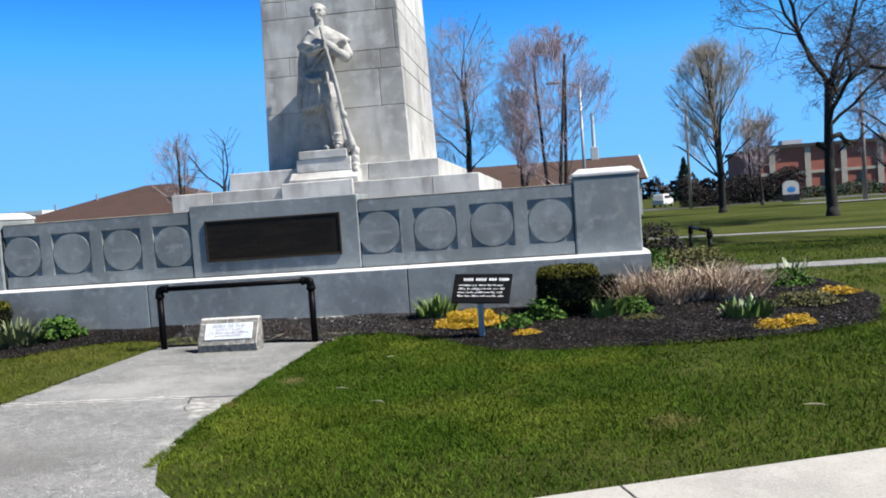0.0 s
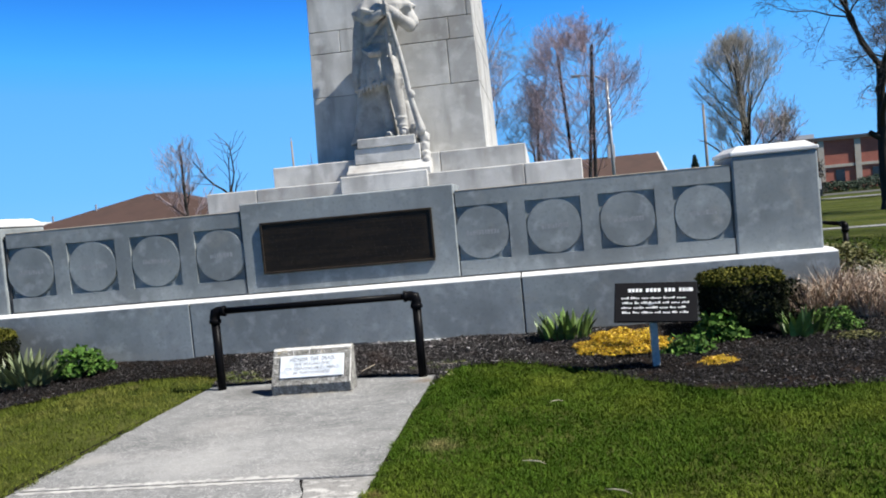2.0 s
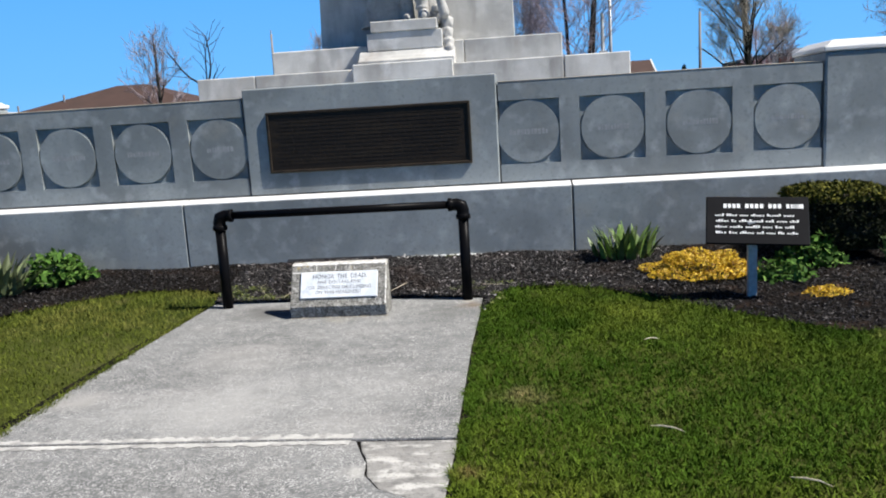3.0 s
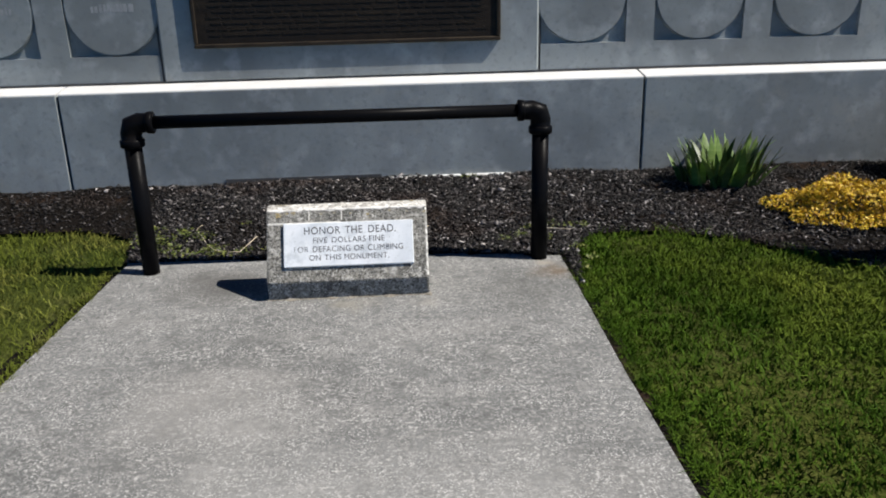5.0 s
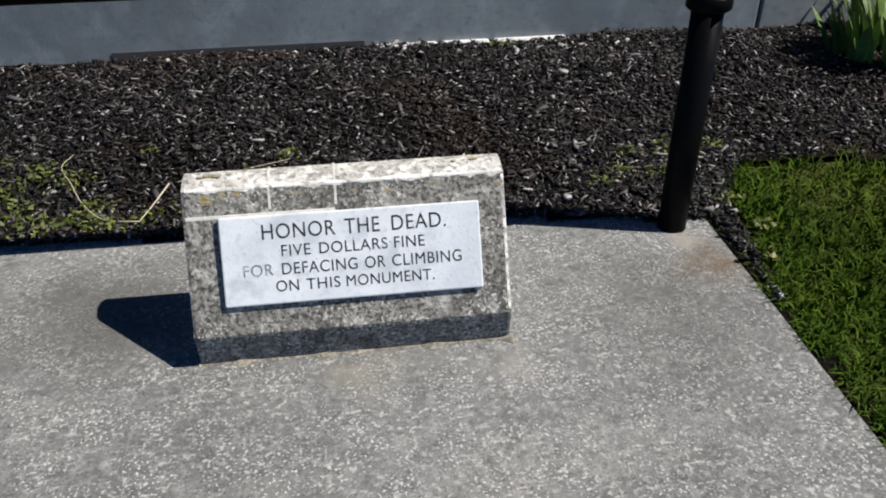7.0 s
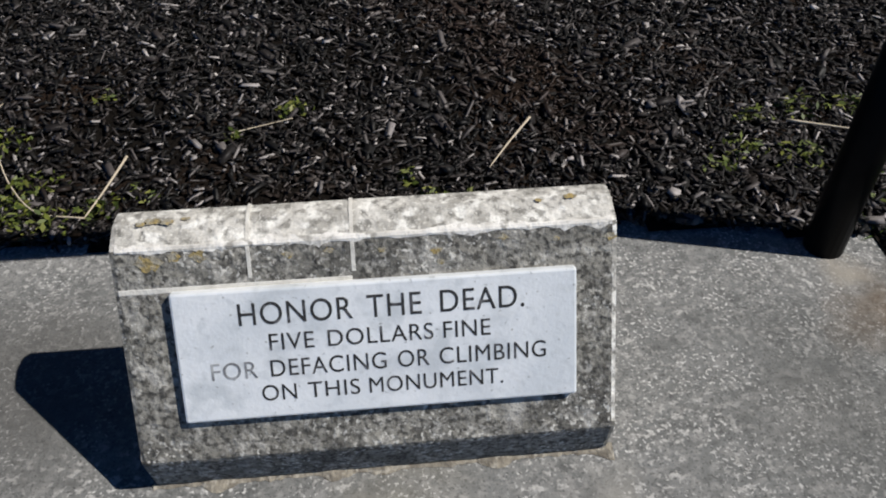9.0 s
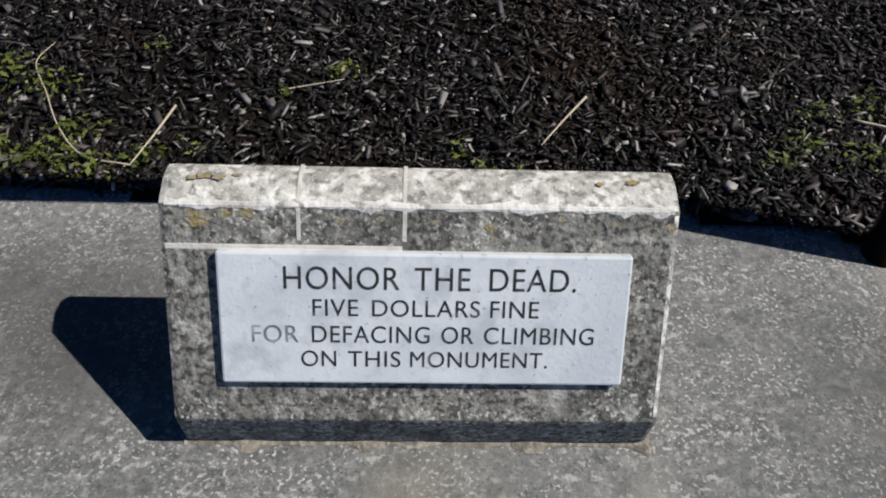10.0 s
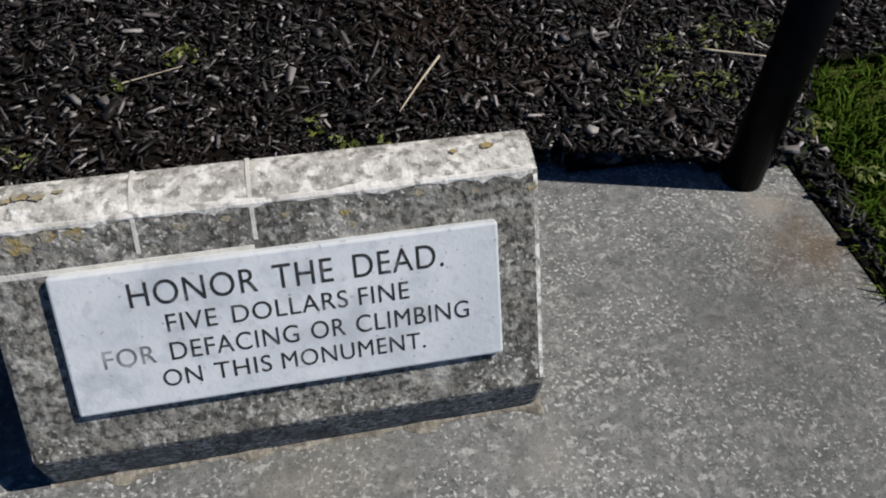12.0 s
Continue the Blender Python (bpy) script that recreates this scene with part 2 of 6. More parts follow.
# same mulch with fewer bright chips, for the wider bed
chip_dull = ramp_island(mat("dull_mulch_chip", (0.022, 0.018, 0.015), 0.6, spec=0.2), [(0.0, (0.0033, 0.003, 0.0028)), (0.50, (0.010, 0.009, 0.0085)), (0.80, (0.031, 0.027, 0.026)), (0.94, (0.080, 0.072, 0.070)), (1.0, (0.20, 0.185, 0.18))], ((0.036, 0.023, 0.017), 1.7, 0.56, 0.68, 0.45))
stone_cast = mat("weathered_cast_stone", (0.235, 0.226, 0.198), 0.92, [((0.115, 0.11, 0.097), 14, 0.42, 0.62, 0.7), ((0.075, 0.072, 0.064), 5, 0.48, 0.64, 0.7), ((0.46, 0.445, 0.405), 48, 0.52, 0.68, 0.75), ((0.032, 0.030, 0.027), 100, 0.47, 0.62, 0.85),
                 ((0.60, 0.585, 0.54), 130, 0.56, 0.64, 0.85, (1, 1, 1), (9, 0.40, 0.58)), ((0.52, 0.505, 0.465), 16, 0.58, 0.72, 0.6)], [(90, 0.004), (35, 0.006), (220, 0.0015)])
# ridge crust, brightened in colour for the sun that the edge catches
stone_crust = mat("pale_crust_and_highlight", (0.72, 0.70, 0.66), 0.9, [((0.48, 0.46, 0.42), 26, 0.46, 0.62, 0.8), ((0.24, 0.23, 0.205), 60, 0.54, 0.64, 0.8)], [(90, 0.004)])
# mottled paler stone for the top, part of its sunlight put into the colour
stone_top = mat("pale_cast_stone", (0.529, 0.5117, 0.4715), 0.92, [((0.3105, 0.299, 0.2702), 20, 0.44, 0.58, 0.85), ((0.759, 0.7475, 0.7015), 34, 0.52, 0.62, 0.9), ((0.1495, 0.1437, 0.1265), 75, 0.51, 0.61, 0.8), ((0.713, 0.69, 0.644), 150, 0.56, 0.66, 0.7)], [(90, 0.004), (35, 0.005)])
mortar_tan = mat("tan_bedding_mortar", (0.25, 0.225, 0.18), 0.95, [((0.12, 0.105, 0.085), 40, 0.45, 0.6, 0.8), ((0.40, 0.375, 0.32), 90, 0.55, 0.66, 0.7)], [(120, 0.004)])
mortar = mat("lime_mortar", (0.62, 0.60, 0.55), 0.9, [((0.4, 0.38, 0.34), 40, 0.5, 0.7, 0.7)], [(120, 0.002)])
marble = mat("white_marble", (0.70, 0.725, 0.745), 0.5, [((0.56, 0.595, 0.625), 5, 0.42, 0.62, 0.85, (1, 1, 0.5)), ((0.43, 0.465, 0.49), 17, 0.53, 0.68, 0.65), ((0.80, 0.815, 0.83), 3.5, 0.54, 0.66, 0.6), ((0.50, 0.53, 0.55), 48, 0.55, 0.66, 0.5), ((0.24, 0.25, 0.25), 120, 0.65, 0.72, 0.7)], [(60, 0.0006), (200, 0.0004)])
letter_dark = mat("carved_letter_grey", (0.022, 0.023, 0.025), 0.9, [((0.16, 0.16, 0.17), 45, 0.54, 0.7, 0.7)])
letter_faded = mat("worn_letter_grey", (0.15, 0.155, 0.165), 0.9, [((0.45, 0.47, 0.48), 40, 0.48, 0.66, 0.75)])
sign_black = mat("black_enamel", (0.006, 0.006, 0.007), 0.65, [((0.014, 0.014, 0.014), 8, 0.5, 0.8, 0.5)], spec=0.1)
sign_white = mat("white_lettering", (0.75, 0.75, 0.73), 0.6)
galvanised = mat("galvanised_steel", (0.40, 0.41, 0.42), 0.5, [((0.25, 0.26, 0.27), 30, 0.4, 0.7, 0.7)], metal=0.6)
bark = mat("bark", (0.0165, 0.01375, 0.01155), 0.95, [((0.01045, 0.00935, 0.0077), 9, 0.4, 0.7, 0.8, (1, 1, 0.2))], [(22, 0.02)])
twig_grey = mat("twigs_grey_brown", (0.2755, 0.2291, 0.2436), 0.95, island=0.3)
twig_red = mat("twigs_red_brown", (0.319, 0.2392, 0.261), 0.95, island=0.3)
twig_tan = mat("twigs_tan_buds", (0.321, 0.2854, 0.2378), 0.95, island=0.3)
twig_dark = mat("twigs_dark", (0.062, 0.052, 0.05), 0.95, island=0.3)
roof_brown = mat("roof_shingle_brown", (0.052, 0.027, 0.020), 0.9, [((0.032, 0.018, 0.013), 0.8, 0.4, 0.7, 0.6), ((0.068, 0.038, 0.027), 5, 0.5, 0.7, 0.5, (0.3, 1, 3))])
paint_white = mat("white_siding", (0.562, 0.562, 0.547), 0.7, [((0.450, 0.450, 0.435), 1.5, 0.45, 0.75, 0.5)])
brick_red = mat("red_brick", (0.405, 0.132, 0.090), 0.9, [((0.285, 0.093, 0.068), 0.7, 0.4, 0.7, 0.6), ((0.495, 0.195, 0.135), 5, 0.5, 0.75, 0.5)])
trim_tan = mat("pale_concrete_trim", (0.473, 0.420, 0.346), 0.85, [((0.367, 0.325, 0.273), 2, 0.4, 0.7, 0.6)])
window_dark = mat("window_glass", (0.02, 0.024, 0.03), 0.12)
leaf_green = ramp_island(mat("leaf_green", (0.061, 0.1211, 0.01973), 0.8, spec=0.15), [(0.0, (0.02512, 0.0592, 0.009867)), (0.6, (0.05472, 0.1211, 0.01704)), (1.0, (0.1211, 0.2018, 0.04575))])
leaf_iris = mat("iris_leaf", (0.078, 0.132, 0.026), 0.45, [((0.165, 0.22, 0.068), 12, 0.45, 0.7, 0.7)], piece=0.55)
leaf_iris_grey = mat("iris_leaf_grey_green", (0.1188, 0.1476, 0.0684), 0.5, [((0.18, 0.2016, 0.108), 12, 0.45, 0.7, 0.6)], piece=0.35)
# leaf colour taken near black for the shade on the bush's sides
leaf_yew = ramp_island(mat("yew_leaf", (0.00735, 0.01078, 0.00196), 0.8, spec=0.15), [(0.0, (0.00245, 0.00441, 0.00098)), (0.6, (0.00735, 0.01029, 0.00147)), (1.0, (0.01813, 0.02107, 0.00245))])
yew_core = mat("yew_inner_branches", (0.018, 0.016, 0.010), 0.95, [((0.03, 0.025, 0.012), 20, 0.4, 0.7, 0.7)], [(40, 0.03)])
sedum = ramp_island(mat("sedum_yellow", (0.528, 0.3344, 0.0176), 0.6), [(0.0, (0.2112, 0.088, 0.00528)), (0.25, (0.44, 0.264, 0.00528)), (0.8, (0.5984, 0.396, 0.0088)), (1.0, (0.6688, 0.4928, 0.0352))])
olive_mat = ramp_island(mat("olive_groundcover", (0.075, 0.075, 0.015), 0.7), [(0.0, (0.038, 0.045, 0.009)), (0.6, (0.083, 0.083, 0.017)), (1.0, (0.150, 0.128, 0.030))])
dry_grass = ramp_island(mat("dried_grass", (0.48, 0.37, 0.26), 0.75), [(0.0, (0.10, 0.060, 0.042)), (0.4, (0.30, 0.205, 0.135)), (0.8, (0.55, 0.44, 0.33)), (1.0, (0.74, 0.66, 0.53))])
weed_mat = ramp_island(mat("weed_leaf", (0.0765, 0.102, 0.01275), 0.6), [(0.0, (0.03825, 0.0595, 0.00595)), (0.6, (0.08925, 0.1122, 0.01445)), (1.0, (0.1573, 0.1615, 0.0323))])
lichen = mat("ochre_lichen", (0.33, 0.25, 0.10), 0.95, [((0.31, 0.29, 0.235), 75, 0.44, 0.54, 0.95), ((0.16, 0.135, 0.08), 140, 0.50, 0.62, 0.7)], [(200, 0.003)])
carved = mat("carved_mark_grey", (0.25, 0.258, 0.26), 0.9, [((0.31, 0.32, 0.32), 25, 0.42, 0.6, 0.9)])
growth = ramp_island(mat("yew_new_growth", (0.068, 0.068, 0.0096), 0.8, spec=0.15), [(0.0, (0.024, 0.0304, 0.0032)), (0.6, (0.068, 0.068, 0.0072)), (1.0, (0.12, 0.1104, 0.0144))])
straw = mat("bleached_stem", (0.52, 0.45, 0.34), 0.7, [((0.35, 0.28, 0.2), 60, 0.4, 0.7, 0.7)])
pebble_mat = mat("pale_pebble", (0.45, 0.42, 0.40), 0.8, [((0.3, 0.24, 0.22), 30, 0.45, 0.7, 0.7)], piece=0.3)
conifer_mat = ramp_island(mat("conifer_needles", (0.03, 0.06, 0.03), 0.8), [(0.0, (0.014, 0.03, 0.016)), (1.0, (0.045, 0.075, 0.04))])
hedge_mat = ramp_island(mat("far_shrub", (0.02, 0.015, 0.014), 0.9), [(0.0, (0.008, 0.0065, 0.007)), (0.6, (0.018, 0.014, 0.0135)), (1.0, (0.035, 0.0275, 0.0225))])
blue_panel = mat("blue_print", (0.03, 0.22, 0.62), 0.5)
tyre = mat("tyre_rubber", (0.015, 0.015, 0.015), 0.8)
orange_paint = mat("orange_paint", (0.55, 0.13, 0.03), 0.5)
asphalt = mat("asphalt", (0.055, 0.055, 0.057), 0.9, [((0.035, 0.035, 0.036), 2, 0.4, 0.7, 0.6), ((0.09, 0.09, 0.09), 90, 0.55, 0.7, 0.5)], [(120, 0.004)])

# ---- building helpers ----
rng = np.random.default_rng(7)


def part(name, bm, material, parent=None, label="", smooth=False):
    """One mesh object from a bmesh, under a thing or a part."""
    me = bpy.data.meshes.new(name)
    bm.normal_update()
    bm.to_mesh(me)
    bm.free()
    return mesh_part(name, me, material, parent, label, smooth)


def mesh_part(name, me, material, parent=None, label="", smooth=False):
    if not me.materials:
        me.materials.append(material)
    if smooth:
        me.polygons.foreach_set("use_smooth", [True] * len(me.polygons))
    ob = new(name, me)
    ob.parent = parent
    if label:
        ob["label"] = label
    return ob


def thing(name, label, category, group="", kind="", at=(0, 0, 0)):
    ob = new(name)
    ob.empty_display_size = 0.1
    ob.location = at
    return tagged(ob, label, category, group, kind)


def box(x0, y0, z0, x1, y1, z1, bevel=0.0, top=None, bm=None, segments=1):
    """A box; top: (x0, y0, x1, y1) of its upper face where that differs."""
    one = bmesh.new()
    t = top or (x0, y0, x1, y1)
    v = [one.verts.new(p) for p in ((x0, y0, z0), (x1, y0, z0), (x1, y1, z0), (x0, y1, z0), (t[0], t[1], z1), (t[2], t[1], z1), (t[2], t[3], z1), (t[0], t[3], z1))]
    for f in ((3, 2, 1, 0), (4, 5, 6, 7), (0, 1, 5, 4), (1, 2, 6, 5), (2, 3, 7, 6), (3, 0, 4, 7)):
        one.faces.new([v[i] for i in f])
    if bevel:
        bmesh.ops.bevel(one, geom=one.edges[:], offset=bevel, segments=segments, affect="EDGES", profile=0.5)
    return join(bm, one)


def join(bm, one):
    if bm is None:
        return one
    me = bpy.data.meshes.new("joined")
    one.to_mesh(me)
    one.free()
    bm.from_mesh(me)
    bpy.data.meshes.remove(me)
    return bm


def prism(points, z0, z1, bevel=0.0, bm=None):
    """A flat slab over a polygon given anticlockwise."""
    one = bmesh.new()
    low = [one.verts.new((x, y, z0)) for x, y in points]
    high = [one.verts.new((x, y, z1)) for x, y in points]
    one.faces.new(low[::-1])
    cap = one.faces.new(high)
    for i in range(len(points)):
        j = (i + 1) % len(points)
        one.faces.new((low[i], low[j], high[j], high[i]))
    if bevel:
        bmesh.ops.bevel(one, geom=list(cap.edges), offset=bevel, segments=2, affect="EDGES", profile=0.6)
    return join(bm, one)


def profile_x(points, x0, x1, bm=None, bevel=0.0):
    """A solid drawn along x from a section of (y, z) points."""
    one = bmesh.new()
    a = [one.verts.new((x0, y, z)) for y, z in points]
    b = [one.verts.new((x1, y, z)) for y, z in points]
    one.faces.new(a)
    one.faces.new(b[::-1])
    for i in range(len(points)):
        j = (i + 1) % len(points)
        one.faces.new((a[j], a[i], b[i], b[j]))
    bmesh.ops.recalc_face_normals(one, faces=one.faces[:])
    if bevel:
        bmesh.ops.bevel(one, geom=one.edges[:], offset=bevel, segments=2, affect="EDGES", profile=0.6)
    return join(bm, one)


def tube(points, radii, sides=12, bm=None, caps=True):
    """A round tube through points."""
    one = bmesh.new()
    rings = []
    pts = [Vector(p) for p in points]
    side = None
    for i, p in enumerate(pts):
        d = (pts[min(i + 1, len(pts) - 1)] - pts[max(i - 1, 0)]).normalized()
        if side is None:
            side = d.orthogonal().normalized()
        side = (side - d * side.dot(d)).normalized()
        up = d.cross(side)
        r = radii[i] if isinstance(radii, (list, tuple)) else radii
        rings.append([one.verts.new(p + (side * math.cos(a) + up * math.sin(a)) * r) for a in (2 * math.pi * j / sides for j in range(sides))])
    for a, b in zip(rings, rings[1:]):
        for j in range(sides):
            one.faces.new((a[j], a[(j + 1) % sides], b[(j + 1) % sides], b[j]))
    if caps:
        one.faces.new(rings[0][::-1])
        one.faces.new(rings[-1])
    bmesh.ops.recalc_face_normals(one, faces=one.faces[:])
    return join(bm, one)


def ball(centre, radii, bm=None, sub=2, turn=None):
    one = bmesh.new()
    bmesh.ops.create_icosphere(one, subdivisions=sub, radius=1.0)
    m = Matrix.Translation(centre) @ (turn or Matrix.Identity(4)) @ Matrix.Diagonal((*radii, 1))
    bmesh.ops.transform(one, matrix=m, verts=one.verts[:])
    return join(bm, one)


def np_mesh(name, verts, tris):
    me = bpy.data.meshes.new(name)
    verts, tris = np.asarray(verts, np.float32), np.asarray(tris, np.int32)
    me.vertices.add(len(verts))
    me.vertices.foreach_set("co", verts.ravel())
    me.loops.add(tris.size)
    me.loops.foreach_set("vertex_index", tris.ravel())
    me.polygons.add(len(tris))
    me.polygons.foreach_set("loop_start", np.arange(0, tris.size, 3, dtype=np.int32))
    me.update(calc_edges=True)
    return me


def inside(poly, x, y):
    p = np.asarray(poly, float)
    res = np.zeros(len(x), bool)
    for (x0, y0), (x1, y1) in zip(p, np.roll(p, -1, 0)):
        c = (y0 > y) != (y1 > y)
        with np.errstate(divide="ignore", invalid="ignore"):
            res ^= c & (x < (x1 - x0) * (y - y0) / (y1 - y0) + x0)
    return res


def edge_distance(poly, x, y):
    p = np.asarray(poly, float)
    best = np.full(len(x), 1e9)
    for a, b in zip(p, np.roll(p, -1, 0)):
        d = b - a
        t = np.clip(((x - a[0]) * d[0] + (y - a[1]) * d[1]) / (d @ d), 0, 1)
        best = np.minimum(best, np.hypot(x - a[0] - t * d[0], y - a[1] - t * d[1]))
    return best


def blades(name, x, y, z, h, w, lean, bend=0.5):
    """Upright blades: five corners each, curving over."""
    n = len(x)
    az, turn = rng.uniform(0, 2 * math.pi, n), rng.uniform(0, 2 * math.pi, n)
    lx, ly = np.cos(az) * lean * h, np.sin(az) * lean * h
    wx, wy = np.cos(turn) * w / 2, np.sin(turn) * w / 2
    mid = np.stack([x + lx * (1 - bend), y + ly * (1 - bend), z + h * 0.6], 1)
    v = np.empty((n, 5, 3))
    v[:, 0] = np.stack([x - wx, y - wy, z], 1)
    v[:, 1] = np.stack([x + wx, y + wy, z], 1)
    v[:, 2] = mid + np.stack([wx, wy, 0 * wx], 1) * 0.8
    v[:, 3] = mid - np.stack([wx, wy, 0 * wx], 1) * 0.8
    v[:, 4] = np.stack([x + lx * 1.3, y + ly * 1.3, z + h * np.sqrt(np.maximum(0.05, 1 - 0.6 * np.minimum(lean, 1.2) ** 2))], 1)
    t = np.array([[0, 1, 2], [0, 2, 3], [3, 2, 4]])
    return np_mesh(name, v.reshape(-1, 3), (np.arange(n)[:, None, None] * 5 + t).reshape(-1, 3))


def leaf_cloud(name, centres, size, flat=0.0):
    """Small four-cornered leaves turned at random about each centre."""
    n = len(centres)
    a = rng.normal(size=(n, 3))
    b = rng.normal(size=(n, 3))
    a[:, 2] *= 1 - flat
    b[:, 2] *= 1 - flat
    a /= np.linalg.norm(a, axis=1)[:, None]
    b -= a * (a * b).sum(1)[:, None]
    b /= np.linalg.norm(b, axis=1)[:, None] + 1e-9
    s = size * rng.uniform(0.6, 1.3, n)[:, None]
    c = np.asarray(centres)
    v = np.stack([c - a * s, c + b * s * 0.45, c + a * s, c - b * s * 0.45], 1).reshape(-1, 3)
    return np_mesh(name, v, (np.arange(n)[:, None, None] * 4 + np.array([[0, 1, 2], [0, 2, 3]])).reshape(-1, 3))


def segments_mesh(name, segs, sides):
    """Tapered sticks from rows of p0, p1, r0, r1."""
    s = np.asarray(segs, float)
    n = len(s)
    p0, p1 = s[:, 0:3], s[:, 3:6]
    d = p1 - p0
    d /= np.linalg.norm(d, axis=1)[:, None] + 1e-9
    ref = np.where(np.abs(d[:, 2:3]) < 0.9, [[0, 0, 1.0]], [[1.0, 0, 0]])
    u = np.cross(d, ref)
    u /= np.linalg.norm(u, axis=1)[:, None]
    w = np.cross(d, u)
    v = np.empty((n, 2, sides, 3))
    for j in range(sides):
        a = 2 * math.pi * j / sides
        o = u * math.cos(a) + w * math.sin(a)
        v[:, 0, j], v[:, 1, j] = p0 + o * s[:, 6:7], p1 + o * s[:, 7:8]
    t = []
    for j in range(sides):
        k = (j + 1) % sides
        t += [[j, k, sides + k], [j, sides + k, sides + j]]
    return np_mesh(name, v.reshape(-1, 3), (np.arange(n)[:, None, None] * 2 * sides + np.array(t)).reshape(-1, 3))

# ---- ground and paving ----
CX = -4.42            # middle of the monument's front wall
MX, MY = -4.33, 17.72  # middle of the shaft
ground = part("ground", prism([(-400, -150), (400, -150), (400, 900), (-400, 900)], -0.5, -0.022), lawn)
tagged(ground, "green mown spring lawn with worn straw-coloured patches", "lawn", kind="structure")
WALK_EDGE = lambda x: 5.16 + 0.33 * x
SLAB_NEAR = [(-5.70, 7.765), (-5.78, 6.0), (-5.95, 4.6), (-6.25, 3.6), (-6.6, 2.99), (-1.55, 4.655), (-2.05, 4.74), (-2.5, 4.98), (-2.85, 5.35), (-3.06, 5.8), (-3.20, 6.6), (-3.262, 7.12),
             (-3.42, 7.17), (-3.55, 7.25), (-3.63, 7.38), (-3.64, 7.52), (-3.70, 7.64), (-3.735, 7.765)]
SLAB_CORNER = [(-3.25, 7.13), (-3.24, 7.765), (-3.715, 7.765), (-3.685, 7.645), (-3.625, 7.52), (-3.615, 7.39), (-3.54, 7.265), (-3.41, 7.185)]
SLAB_FAR = [(-5.70, 7.785), (-3.25, 7.785), (-3.265, 9.3), (-3.245, 10.71), (-3.80, 10.80), (-5.62, 10.86), (-5.66, 9.4)]
path = thing("path", "grey concrete garden path with worn edges and a cracked corner", "path", kind="structure")
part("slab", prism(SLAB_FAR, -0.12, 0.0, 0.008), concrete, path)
part("slab", prism(SLAB_NEAR, -0.12, -0.002, 0.008), concrete, path)
part("slab", prism(SLAB_CORNER, -0.12, -0.006, 0.010), concrete_pale, path, "pale broken corner of a slab")
part("joint_fill", prism([(-5.68, 7.70), (-3.26, 7.70), (-3.26, 7.80), (-5.68, 7.80)], -0.13, -0.016), soil, path)
part("joint_fill", prism([(-3.76, 7.05), (-3.27, 7.05), (-3.27, 7.74), (-3.76, 7.74)], -0.13, -0.018), soil, path)
for y0, y1 in ((7.700, 7.762), (7.789, 7.860)):
    rib = bmesh.new()
    last = None
    for i in range(70):
        x = -5.66 + 1.90 * i / 69
        w = [y0 + (0.03 * random.random() if y0 < 7.75 else 0.0), y1 - (0.045 * random.random() if y0 > 7.75 else 0.0)]
        pair = [rib.verts.new((x, yy, 0.0012)) for yy in w]
        if last:
            rib.faces.new((last[0], pair[0], pair[1], last[1]))
        last = pair
    part("worn_edge", rib, concrete_worn, path, "pale worn slab edge")
for q in ([(-3.262, 7.2), (-3.19, 7.2), (-3.20, 9.3), (-3.18, 10.72), (-3.25, 10.74), (-3.27, 9.3)], [(-5.80, 6.0), (-5.70, 6.0), (-5.64, 9.4), (-5.60, 10.7), (-5.68, 10.75), (-5.77, 9.4)]):
    part("edge_soil", prism(q, -0.13, -0.010), soil, path, "dark trimmed soil edge")
pave = thing("pavement", "pale concrete sidewalk running past the lawn", "sidewalk", kind="structure")
for i in range(-6, 8):
    a, b = i * 1.8 + 0.007, (i + 1) * 1.8 - 0.007
    q = [(a + 0.7, WALK_EDGE(a) - 2.15), (b + 0.7, WALK_EDGE(b) - 2.15), (b, WALK_EDGE(b)), (a, WALK_EDGE(a))]
    part("slab", prism(q, -0.12, -0.004, 0.006), concrete_walk, pave)
side_path = thing("path", "straight concrete path leading to the monument's flank", "path", kind="structure")
for i in range(5):
    part("slab", prism([(3.0 + i * 3, 16.70), (5.985 + i * 3, 16.70), (5.985 + i * 3, 17.65), (3.0 + i * 3, 17.65)], -0.12, -0.002, 0.008), concrete, side_path)
far_walk = tagged(part("pavement", prism([(1, 30.2), (40, 19.4), (40, 20.1), (1, 31.0)], -0.12, 0.0, 0.01), concrete), "narrow pale sidewalk crossing the far lawn", "sidewalk", kind="structure")
far_road = tagged(part("road", prism([(-120, 84), (160, 72), (160, 80), (-120, 92)], -0.2, -0.012), asphalt), "dark asphalt street beyond the park", "road", kind="structure")
tagged(part("pavement", prism([(19, 64.5), (60, 55), (60, 58), (19, 67.5)], -0.12, 0.0, 0.01), concrete), "wide pale concrete apron near the school", "sidewalk", kind="structure")

